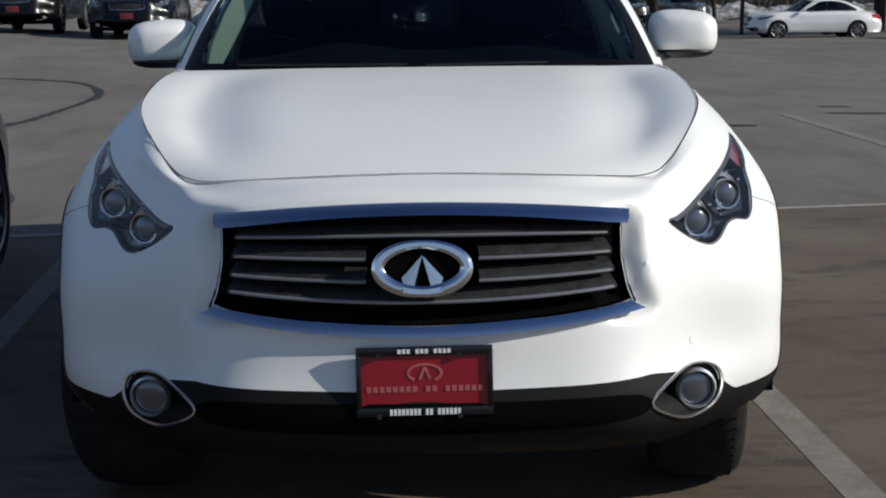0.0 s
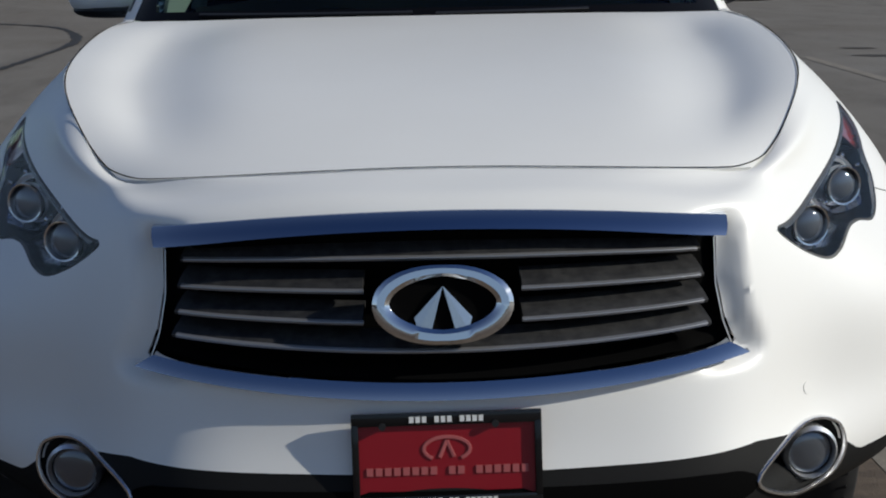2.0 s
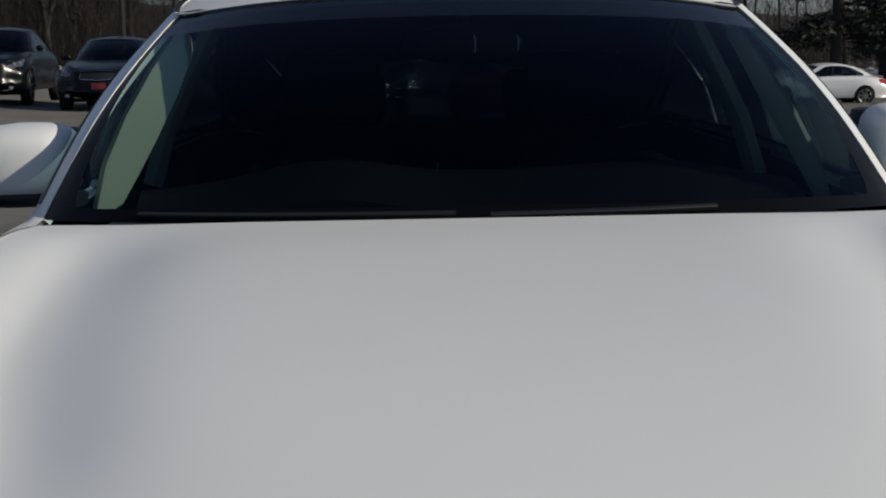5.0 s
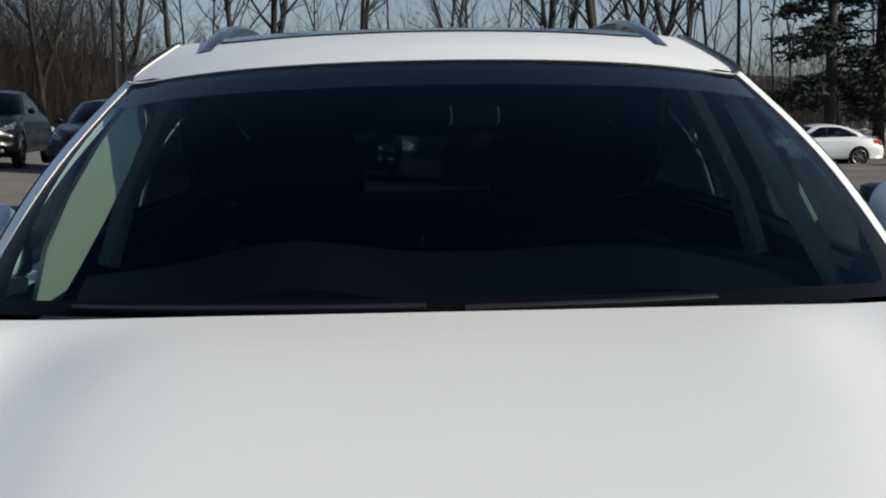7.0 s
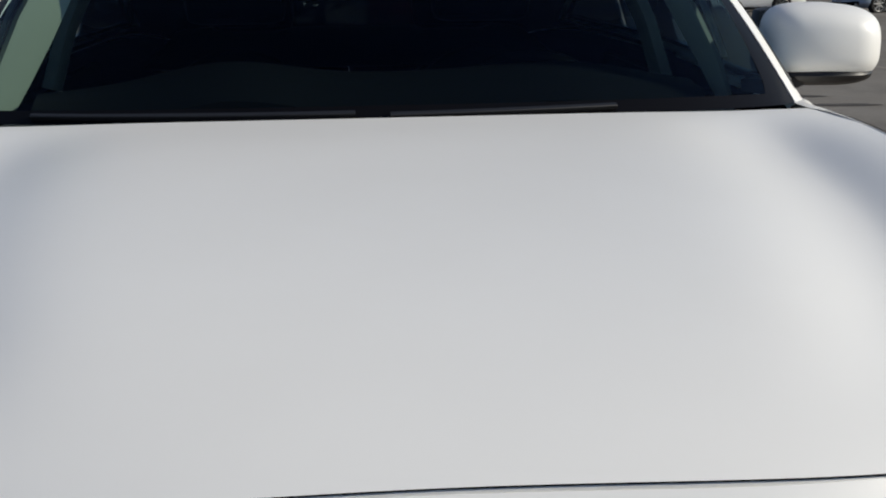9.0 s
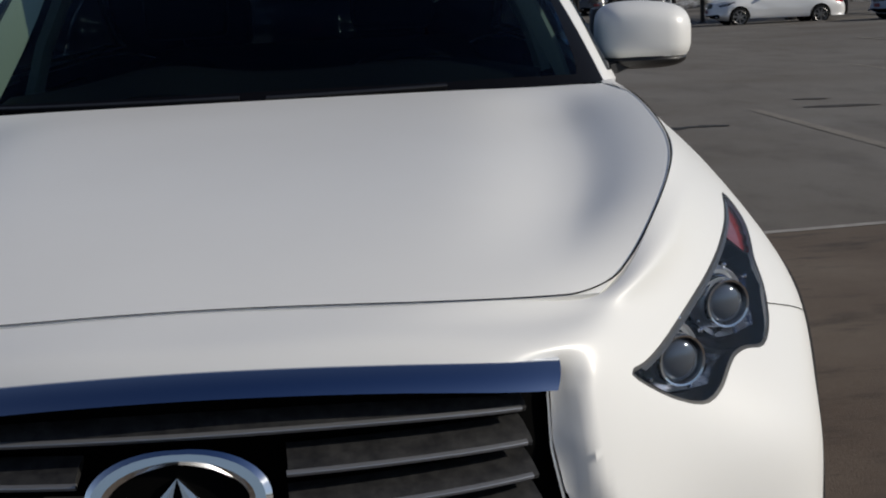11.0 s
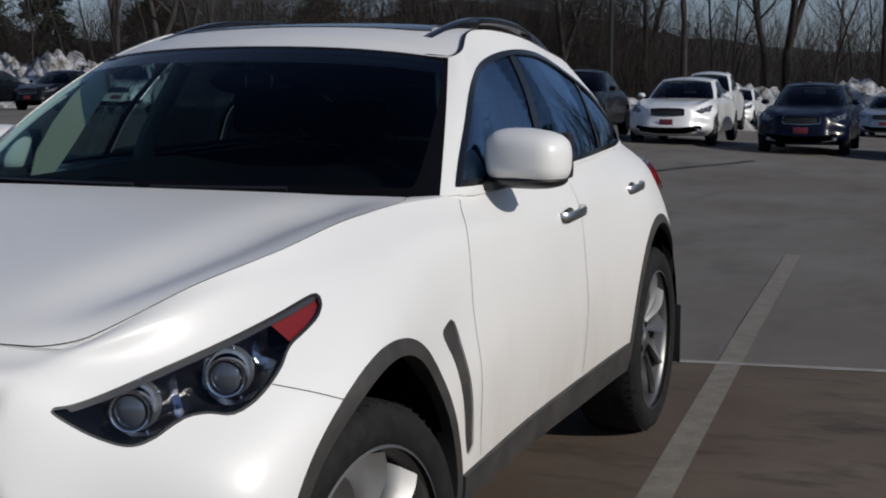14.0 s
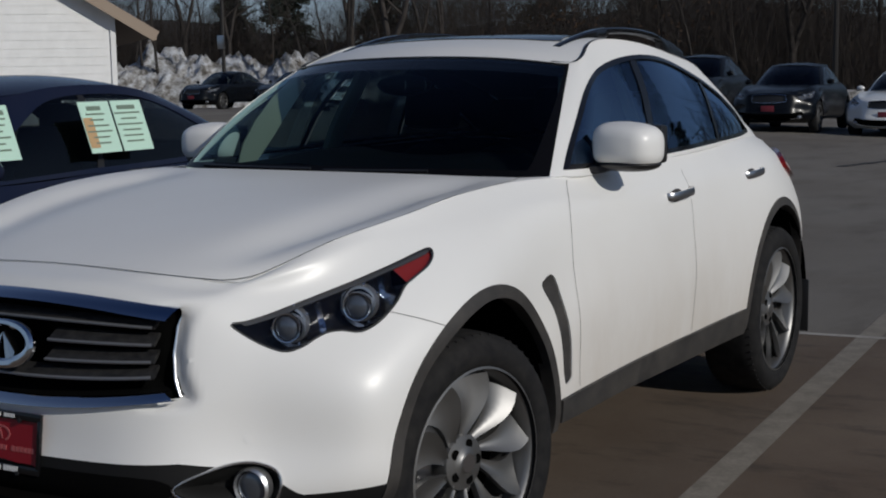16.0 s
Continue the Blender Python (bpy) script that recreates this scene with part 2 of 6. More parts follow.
def near_line(line, a, b):
    """Distance to an open line."""
    pts, best = np.stack([a, b], 1), np.full(len(a), 1e9)
    for p, q in zip(line, line[1:]):
        p, e = np.array(p), np.array(q) - np.array(p)
        w = pts - p
        t = np.clip((w @ e) / (e @ e), 0, 1)
        best = np.minimum(best, ((w - t[:, None] * e) ** 2).sum(1))
    return np.sqrt(best)


def soft(points, n=6):
    """A closed outline rounded through its points."""
    p = np.array(points, float)
    out = []
    for i in range(len(p)):
        a, b, c, d = p[i - 1], p[i], p[(i + 1) % len(p)], p[(i + 2) % len(p)]
        for t in np.arange(n) / n:
            out.append(0.5 * (2 * b + (c - a) * t + (2 * a - 5 * b + 4 * c - d) * t ** 2 + (3 * b - a - 3 * c + d) * t ** 3))
    return np.array(out)


def raw(name, V, F, mat, parent=None, label="", smooth=True):
    me = bpy.data.meshes.new(name)
    me.from_pydata([tuple(v) for v in V], [], [tuple(int(i) for i in f) for f in F])
    me.update()
    if smooth:
        me.shade_smooth()
    me.materials.append(mat)
    ob = new(name, me)
    ob.parent = parent
    if label:
        tagged(ob, label)
    return ob


def part(name, bm, mat, parent=None, label="", smooth=True, bevel=0.0):
    me = bpy.data.meshes.new(name)
    if bevel:
        bmesh.ops.bevel(bm, geom=[e for e in bm.edges if e.is_manifold and e.calc_face_angle(0) > 0.5], offset=bevel, segments=2, affect="EDGES", profile=0.6)
    bmesh.ops.recalc_face_normals(bm, faces=bm.faces)
    bm.to_mesh(me)
    bm.free()
    if smooth:
        me.shade_smooth()
        me.set_sharp_from_angle(angle=radians(38))
    me.materials.append(mat)
    ob = new(name, me)
    ob.parent = parent
    if label:
        tagged(ob, label)
    return ob


def box(bm, size, m=Matrix()):
    return bmesh.ops.create_cube(bm, size=1, matrix=m @ Matrix.Diagonal((*size, 1)))["verts"]


def rod(bm, a, b, r0, r1=None, n=8):
    a, b = Vector(a), Vector(b)
    m = Matrix.Translation((a + b) / 2) @ (b - a).to_track_quat("Z", "Y").to_matrix().to_4x4()
    return bmesh.ops.create_cone(bm, cap_ends=True, segments=n, radius1=r0, radius2=r0 if r1 is None else r1, depth=(b - a).length, matrix=m)["verts"]


def ball(bm, c, size, u=20, v=12, m=Matrix()):
    return bmesh.ops.create_uvsphere(bm, u_segments=u, v_segments=v, radius=1, matrix=Matrix.Translation(c) @ m @ Matrix.Diagonal((*size, 1)))["verts"]


def lathe(bm, profile, n=48, m=Matrix(), closed=False):
    """Turns (radius, height) pairs about z."""
    rings = []
    for r, z in profile:
        rings.append([bm.verts.new(m @ Vector((r * math.cos(2 * math.pi * k / n), r * math.sin(2 * math.pi * k / n), z))) for k in range(n)])
    pairs = list(zip(rings, rings[1:])) + ([(rings[-1], rings[0])] if closed else [])
    for a, b in pairs:
        for k in range(n):
            bm.faces.new((a[k], a[(k + 1) % n], b[(k + 1) % n], b[k]))


def sweep(bm, path, width, height, closed=False, up=None, round_=0.3):
    """A bar with a bevelled section along a path; up gives the outward way at each point."""
    n = len(path)
    P = [Vector(p) for p in path]
    c = round_
    sec = [(-1, -1 + c), (-1 + c, -1), (1 - c, -1), (1, -1 + c), (1, 1 - c), (1 - c, 1), (-1 + c, 1), (-1, 1 - c)]
    rings = []
    for i, p in enumerate(P):
        a, b = P[(i - 1) % n if closed else max(i - 1, 0)], P[(i + 1) % n if closed else min(i + 1, n - 1)]
        t = (b - a).normalized()
        o = Vector(up[i]) if up is not None else Vector((0, 0, 1))
        s = t.cross(o).normalized()
        o = s.cross(t).normalized()
        w = width[i] if hasattr(width, "__len__") else width
        h = height[i] if hasattr(height, "__len__") else height
        rings.append([bm.verts.new(p + s * (x * w / 2) + o * (y * h / 2)) for x, y in sec])
    for i in range(n if closed else n - 1):
        a, b = rings[i], rings[(i + 1) % n]
        for k in range(8):
            bm.faces.new((a[k], a[(k + 1) % 8], b[(k + 1) % 8], b[k]))
    if not closed:
        bm.faces.new(rings[0][::-1])
        bm.faces.new(rings[-1])


# ---- the white crossover: its skins ----
FRONT_AXLE, REAR_AXLE, TYRE_R, ARCH_Z = 0.88, 3.765, 0.386, 0.42
LOW_XY = [(0, .34), (.28, .34), (.48, .36), (.62, .40), (.74, .48), (.84, .58), (.92, .88), (.92, 1.35), (.90, 1.9), (.90, 2.6), (.91, 3.3), (.92, 3.77), (.89, 4.3), (.75, 4.62), (.4, 4.76), (0, 4.78)]
RAIL_0 = [(x, y, .25 if y < .7 else .29 if y < 1 else .32) for x, y in LOW_XY]
RAIL_1 = [(x, y, .42) for x, y in [(0, -.052), (.30, -.038), (.52, .022), (.69, .155), (.870, .315), (.945, .49), (.948, .88), (.95, 1.35), (.93, 1.9), (.93, 2.6), (.94, 3.3), (.955, 3.77), (.885, 4.25), (.72, 4.62), (.4, 4.80), (0, 4.84)]]
RAIL_2 = [(x, y, .57) for x, y in [(0, -.070), (.30, -.054), (.52, .012), (.677, .159), (.889, .312), (.955, .489), (.954, .875), (.954, 1.345), (.945, 1.9), (.945, 2.6), (.955, 3.3), (.97, 3.77), (.895, 4.25), (.73, 4.63), (.4, 4.82), (0, 4.86)]]
RAIL_3 = [(x, y, .72) for x, y in [(0, -.045), (.30, -.02), (.52, .052), (.669, .171), (.882, .327), (.958, .498), (.952, .872), (.952, 1.344), (.95, 1.9), (.95, 2.6), (.957, 3.3), (.97, 3.77), (.895, 4.25), (.73, 4.63), (.4, 4.80), (0, 4.84)]]
RAIL_4 = [(x, y, .87) for x, y in [(0, -.01), (.30, .02), (.51, .09), (.64, .202), (.803, .372), (.94, .561), (.983, .866), (.933, 1.344), (.94, 1.9), (.935, 2.6), (.945, 3.3), (.95, 3.77), (.87, 4.25), (.71, 4.58), (.4, 4.76), (0, 4.80)]]
RAIL_5 = [(0, .040, .972), (.30, .062, .966), (.50, .122, .952), (.612, .24, .955), (.735, .415, .990), (.829, .619, 1.030), (.909, .908, 1.028), (.906, 1.35, 1.042), (.918, 1.9, 1.03), (.915, 2.6, 1.03), (.912, 3.3, 1.035), (.905, 3.77, 1.03), (.81, 4.22, 1.03), (.67, 4.50, 1.03), (.4, 4.70, 1.03), (0, 4.72, 1.03)]
RAIL_6 = [(0, .100, 1.000), (.30, .120, .993), (.490, .178, .974), (.589, .24, .984), (.704, .403, 1.036), (.78, .632, 1.084), (.839, .915, 1.103), (.854, 1.332, 1.122), (.885, 1.9, 1.10), (.885, 2.6, 1.11), (.87, 3.3, 1.12), (.845, 3.77, 1.13), (.768, 4.17, 1.105), (.64, 4.46, 1.075), (.38, 4.63, 1.07), (0, 4.65, 1.07)]
RAIL_7 = [(0, .165, 1.016), (.30, .1715, 1.0083), (.460, .2005, .9986), (.568, .248, .990), (.670, .41, 1.054), (.746, .61, 1.106), (.791, .88, 1.146), (.802, 1.28, 1.174), (.845, 1.9, 1.160), (.855, 2.6, 1.178), (.82, 3.3, 1.188), (.77, 3.77, 1.193), (.70, 4.18, 1.160), (.62, 4.42, 1.122), (.35, 4.56, 1.11), (0, 4.58, 1.11)]
shell = Skin([RAIL_0, RAIL_1, RAIL_2, RAIL_3, RAIL_4, RAIL_5, RAIL_6, RAIL_7], 300, 112)

BASE = [(0, 1.40, 1.182), (.40, 1.435, 1.179), (.68, 1.520, 1.175), (.806, 1.618, 1.169), (.842, 1.95, 1.158), (.858, 2.5, 1.174), (.835, 3.2, 1.186), (.77, 3.75, 1.193), (.70, 4.12, 1.165), (.60, 4.36, 1.125), (.3, 4.50, 1.11), (0, 4.52, 1.11)]
EDGE = [(0, 2.030, 1.584), (.35, 2.058, 1.575), (.545, 2.105, 1.556), (.622, 2.155, 1.549), (.590, 2.38, 1.617), (.622, 2.75, 1.631), (.630, 3.2, 1.573), (.612, 3.60, 1.478), (.52, 3.92, 1.345), (.45, 4.18, 1.345), (.25, 4.26, 1.40), (0, 4.28, 1.42)]
OUT = [(0, -.02, .03), (0, -.02, .03), (.006, -.02, .026), (.012, -.018, .016), (.035, 0, .01), (.035, 0, .0), (.035, 0, 0), (.035, .01, 0), (.03, .02, .01), (.02, .03, .01), (0, .03, .01), (0, .03, .01)]
MIDDLE = [tuple((a + b) / 2 + c for a, b, c in zip(*t)) for t in zip(BASE, EDGE, OUT)]
house = Skin([BASE, MIDDLE, EDGE], 200, 56)


class Lid(Skin):
    """A crowned sheet between two side edges: rows of (half width, side y, mid y, side z, mid z)."""

    def __init__(self, rows, nu, nv, profile, bow=2.0, front=None):
        rows = np.array(rows, float)
        a = np.linspace(0, len(rows) - 1, nv + 1)
        R = natural(np.arange(len(rows)), rows, a)
        b = np.linspace(-1, 1, 2 * nu + 1)
        B, A = np.meshgrid(b, np.arange(nv + 1))
        w, ys, yc, zs, zc = (R[A, k] for k in range(5))
        self.shape = B.shape
        fade = np.clip(1 - A / nv / .28, 0, 1) ** 2
        by, bz = (bow + (f - bow) * fade for f in (front or (bow, bow)))
        self.V = np.stack([w * B, yc + (ys - yc) * np.abs(B) ** by, zc + (zs - zc) * np.abs(B) ** bz + profile(np.abs(B), A / nv)], -1).reshape(-1, 3)
        self.col, self.row = np.abs(B).ravel(), (A / nv).ravel()
        self.finish()


def hood_profile(b, a):
    """A broad raised middle, a trough beside it and the rise to the wing."""
    rise = np.clip((a - .06) / .32, 0, 1)
    fall = np.clip((a - .76) / .24, 0, 1)
    along = rise * rise * (3 - 2 * rise) * (1 - .95 * fall * fall * (3 - 2 * fall))
    low = .79 + .03 * np.clip((.3 - a) / .3, 0, 1)
    wide = np.where(b < low, .16, .105)
    return (0.004 * np.exp(-(b / 0.62) ** 6) - 0.027 * np.exp(-((b - low) / wide) ** 2)) * along


seam = np.array(RAIL_7)
MID_LINE = [(.165, 1.016), (.28, 1.048), (.44, 1.082), (.62, 1.112), (.82, 1.138), (1.05, 1.160), (1.25, 1.174), (1.395, 1.183)]
HOOD = [(e[0], e[1], m[0], e[2], m[1]) for e, m in zip(natural(np.arange(len(seam)), seam, [3, 3.6, 4.3, 5, 5.7, 6.4, 7, 7.3]), MID_LINE)]
HOOD[-2:] = [(.802, 1.30, 1.25, 1.1745, 1.176), (.770, 1.455, 1.395, 1.178, 1.185)]
bonnet = Lid(HOOD, 70, 110, hood_profile, 2.6, (4.0, 1.9))
# the roof's sides follow the pillars' upper edge
cant = house.V.reshape(*house.shape, 3)[-1, house.shape[1] // 2:]
cant = cant[(cant[:, 1] > 2.11) & (cant[:, 0] > .3)]
cant = cant[np.argsort(cant[:, 1])]
ROOF_Y = np.array([2.125, 2.18, 2.24, 2.32, 2.42, 2.56, 2.75, 2.95, 3.15, 3.4, 3.6, 3.8, 3.98, 4.14])
ROOF_MID = natural(range(8), [(2.03, 1.584), (2.20, 1.622), (2.48, 1.650), (2.8, 1.655), (3.2, 1.62), (3.62, 1.55), (4.0, 1.46), (4.26, 1.42)], np.interp(ROOF_Y, [2.125, 2.26, 2.5, 2.8, 3.2, 3.6, 3.92, 4.18], range(8)))
ROOF = [(np.interp(y, cant[:, 1], cant[:, 0]) - .007, y, m[0], np.interp(y, cant[:, 1], cant[:, 2]) - .003, m[1]) for y, m in zip(ROOF_Y, ROOF_MID)]
roof_skin = Lid(ROOF, 40, 80, lambda b, a: 0.012 * (1 - b ** 4) * np.clip(a / .12, 0, 1))

crossover = tagged(new("car"), "pearl white crossover with chrome grille, parked on asphalt", "car")


def panel(name, skin, ds, mat, parent, label="", lift=0.0, side=0, rim=0.0):
    """A piece of a skin where every distance is positive, moved along the normal; rim folds its border inwards."""
    ds = list(ds)
    if side:
        ds.append(side * skin.V[:, 0])
    L = lift if hasattr(lift, "shape") else np.full(len(skin.V), lift)
    V = skin.V + skin.N * L[:, None]
    near = np.ones(len(V), bool)
    for d in ds:
        near &= d > -0.15
    F = skin.F[near[skin.F].all(1)]
    A, faces = clip(V, F, ds)
    P = A[:, :3]
    if rim:
        count = {}
        for f in faces:
            for a, b in zip(f, f[1:] + f[:1]):
                count[(a, b)] = 1
        edge = [(a, b) for a, b in count if (b, a) not in count]
        norm = np.zeros_like(P)
        for f in faces:
            n = np.cross(P[f[1]] - P[f[0]], P[f[2]] - P[f[0]])
            for i in f:
                norm[i] += n
        norm /= np.maximum(np.linalg.norm(norm, axis=1), 1e-12)[:, None]
        ids, add = {}, []
        for a, b in edge:
            for i in (a, b):
                if i not in ids:
                    ids[i] = len(P) + len(add)
                    add.append(P[i] - norm[i] * rim)
        if add:
            P = np.concatenate([P, np.array(add)])
            faces = faces + [(b, a, ids[a], ids[b]) for a, b in edge]
    ob = raw(name, P, faces, mat, parent, label)
    ob.data.set_sharp_from_angle(angle=radians(40))
    return ob


LAMP = soft([(.493, .896), (.518, .870), (.568, .838), (.622, .818), (.668, .827), (.708, .846), (.742, .858), (.782, .860), (.828, .853), (.880, .870), (.925, .898), (.958, .924), (.988, .955), (1.034, .977), (1.082, 1.000), (1.106, 1.026), (1.088, 1.042), (.958, 1.010), (.845, .980), (.720, .947), (.60, .914), (.535, .900)], 4)
arc = np.linspace(-1, 1, 17)
GRILLE_OUT = np.array([(x * .488, .938 + .031 * (1 - x * x)) for x in arc] + [(.477, .90), (.476, .83), (.489, .765), (.512, .712)] + [(-x * .512, .712 - .038 * (1 - x * x)) for x in arc[1:-1]] + [(-.512, .712), (-.489, .765), (-.476, .83), (-.477, .90)])
GRILLE_IN = np.array([(x * .460, .906 + .031 * (1 - x * x)) for x in arc] + [(.460, .83), (.474, .77), (.484, .731)] + [(-x * .484, .731 - .032 * (1 - x * x)) for x in arc[1:-1]] + [(-.484, .731), (-.474, .77), (-.460, .83)])
FOG = soft([(.535, .492), (.60, .535), (.665, .548), (.725, .525), (.740, .480), (.715, .432), (.655, .414), (.60, .438)], 5)


def ease(v, a, b, smooth=True):
    """0 at a, 1 at b, smooth or straight between."""
    f = np.clip((v - a) / (b - a), 0, 1)
    return f * f * (3 - 2 * f) if smooth else f


# the nose as it runs under the bright trim
nose = Skin([RAIL_0, RAIL_1, RAIL_2, RAIL_3, RAIL_4, RAIL_5, RAIL_6, RAIL_7], 300, 112)
# the sloping flanks beside the grille lie back from the bumper's face
X, Y, Z = np.abs(shell.V[:, 0]), shell.V[:, 1], shell.V[:, 2]
flank = ease(np.where(Y < .4, inside(GRILLE_OUT, shell.V[:, 0], Z), -1), -.050, .002, False) * ease(X, .42, .47) * ease(Z, .675, .712) * (1 - ease(Z, .895, .965))
shell.V = shell.V + np.stack([0 * flank, .042 * flank, 0 * flank], 1)
shell.finish()
X, Y, Z = np.abs(shell.V[:, 0]), shell.V[:, 1], shell.V[:, 2]
Q = 0.6 * X + 0.8 * Y
d_lamp = inside(LAMP, Q, Z)
d_lamp = np.where(Y < 1.2, d_lamp, -1.0)
d_gout = np.where(Y < .4, inside(GRILLE_OUT, shell.V[:, 0], Z), -1)
d_gin = np.where(Y < .4, inside(GRILLE_IN, shell.V[:, 0], Z), -1)
d_fog = np.where(Y < .5, inside(FOG, X, Z), -1)
r_front, r_rear = np.hypot(Y - FRONT_AXLE + .006, Z - ARCH_Z), np.hypot(Y - REAR_AXLE + .015, Z - ARCH_Z)
wide = X > 0.6
d_arch = np.where(wide, np.minimum(r_front, r_rear) - 0.458, 1.0)
d_lip = np.where(wide, np.minimum(r_front, r_rear) - 0.496, 1.0)
# the dark lower edge: bumper corners, sills
low_front = np.interp(X, [0, .33, .54, .70, .78, .93, 1.0], [.550, .553, .556, .524, .458, .463, .47])
low_side = np.interp(Y, [0, .6, 1.3, 1.5, 2.5, 3.3, 4.2, 4.9], [.46, .46, .47, .475, .475, .47, .50, .52])
d_low = Z - np.where(Y < .45, low_front, low_side)
VALANCE = material('valance_plastic', (.011, .011, .011), .65, specular_ior_level=.12)
bump(VALANCE, noise_node(VALANCE, 700, 1).outputs['Fac'], .3, .001)
SEAMS = [[(1.665, 1.155), (1.58, 1.09), (1.545, 1.02), (1.527, .85), (1.52, .66), (1.52, .485)], [(2.625, 1.125), (2.63, 1.05), (2.63, .90), (2.61, .68), (2.59, .485)], [(.490, .898), (.525, .884), (.56, .870), (.60, .853), (.64, .838)]]
VENT = soft([(1.272, .852), (1.290, .872), (1.372, .876), (1.418, .775), (1.452, .650), (1.458, .535), (1.445, .522), (1.405, .522), (1.380, .660), (1.338, .775)], 4)
d_vent = np.where(X > .8, inside(VENT, Y, Z), -1)
d_top = 6.985 - shell.row

panel("body_shell", shell, [-d_lamp, -d_gout, -d_fog, d_lip, d_low, -d_vent, d_top * 0.05], WHITE, crossover, "pearl white painted body panels", rim=0.012)
# sheet behind the panels, coloured as the shade inside their openings
panel("gap_shade_liner", shell, [-d_lamp - .01, -d_gout - .01, d_arch, -d_fog - .02, np.where((Y > 1.2) & (Y < 3.6), Z - .43, 1.0)], VOID, crossover, lift=-0.022)
for s in (1, -1):
    for ax, rr in (("front", r_front), ("rear", r_rear)):
        panel("arch_cladding", shell, [np.where(wide, rr - .458, -1), np.where(wide, .496 - rr, -1), Z - .37], CLAD, crossover, "matt grey plastic wheel-arch lip", lift=.004 * np.ones(len(X)), side=s, rim=0.045)
    panel("sill_cladding", shell, [-d_low, d_lip, Y - 1.2, 3.5 - Y, Z - np.interp(Y, [1.3, 2.2, 3.4], [.400, .378, .358])], CLAD, crossover, "dusty grey plastic sill", lift=.012, side=s, rim=0.02)
    panel("side_vent", shell, [d_vent], CLAD, crossover, "grey vertical side vent", side=s, lift=-.004 + np.clip(-.35 * np.clip(d_vent, 0, .012), -.01, 0), rim=0.006)
panel("front_valance", shell, [-d_low, d_lip, -d_fog, 1.0 - Y], VALANCE, crossover, "dark grey lower front valance", lift=.0, rim=0.02)
panel("rear_valance", shell, [-d_low, d_lip, Y - 4.0], CLAD, crossover, lift=.0, rim=0.02)
# lower intake: a flat near-black patch on the valance paints the slot's shade
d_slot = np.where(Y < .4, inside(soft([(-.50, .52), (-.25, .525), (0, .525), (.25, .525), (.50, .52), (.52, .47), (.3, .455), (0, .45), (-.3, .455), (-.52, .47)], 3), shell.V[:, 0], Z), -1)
panel("intake_shade", shell, [d_slot], VOID, crossover, lift=.002)
# bonnet
panel("bonnet", bonnet, [.9975 - bonnet.col, bonnet.row - .004], WHITE, crossover, "smooth white bonnet with raised middle", rim=0.014)

# the dark gap round the bonnet
BV, BN = bonnet.V.reshape(*bonnet.shape, 3), bonnet.N.reshape(*bonnet.shape, 3)


def gap_strip(P, N, half, lift):
    N = N * np.where(N[:, 2:3] < 0, -1, 1)
    D = np.gradient(P, axis=0)
    W = np.cross(N, D)
    W *= half / np.maximum(np.linalg.norm(W, axis=1), 1e-9)[:, None]
    n = len(P)
    raw("shut_line", np.concatenate([P + N * lift - W, P + N * lift + W]), [(i, i + 1, n + i + 1, n + i) for i in range(n - 1)], VOID, crossover, "dark panel gap")


# the white fold of the wings and nose under the bonnet's edge
fold_row = shell.V.reshape(*shell.shape, 3)[-1]
fold_row = fold_row[fold_row[:, 1] < 1.30]
inward = np.stack([-fold_row[:, 0], .9 - fold_row[:, 1]], 1)
inward /= np.linalg.norm(inward, axis=1)[:, None]
low = np.concatenate([fold_row[:, :2] + inward * .030, fold_row[:, 2:] - .007], 1)
nf = len(fold_row)
raw("nose_fold", np.concatenate([fold_row - [0, 0, .0015], low]), [(i, i + 1, nf + i + 1, nf + i) for i in range(nf - 1) if np.linalg.norm(fold_row[i + 1] - fold_row[i]) < .2], WHITE, crossover, "white folded edge under the bonnet")


def on_hood(b, a):
    """A point and normal of the bonnet at a share of its width and length."""
    r, c = bonnet.shape
    y, x = min(max(a, 0), 1) * (r - 1), (min(max(b, -1), 1) + 1) / 2 * (c - 1)
    i, j = min(int(y), r - 2), min(int(x), c - 2)
    f, g = y - i, x - j
    mix_ = lambda G: (G[i, j] * (1 - g) + G[i, j + 1] * g) * (1 - f) + (G[i + 1, j] * (1 - g) + G[i + 1, j + 1] * g) * f
    return mix_(BV), mix_(BN)


# the gap runs down one side, round the rounded front corners and up the other side
side_run = [(.9985, a) for a in np.linspace(.97, .085, 60)]
corner = [(.905 + .0935 * math.cos(w), .085 - .079 * math.sin(w)) for w in np.linspace(.1, math.pi / 2, 14)]
half_run = side_run + corner
gap = half_run + [(b, .006) for b in np.linspace(.88, -.88, 60)] + [(-b, a) for b, a in half_run[::-1]]
pts_, nrm_ = zip(*[on_hood(b, a) for b, a in gap])
gap_strip(np.array(pts_), np.array(nrm_), .0013, .0020)

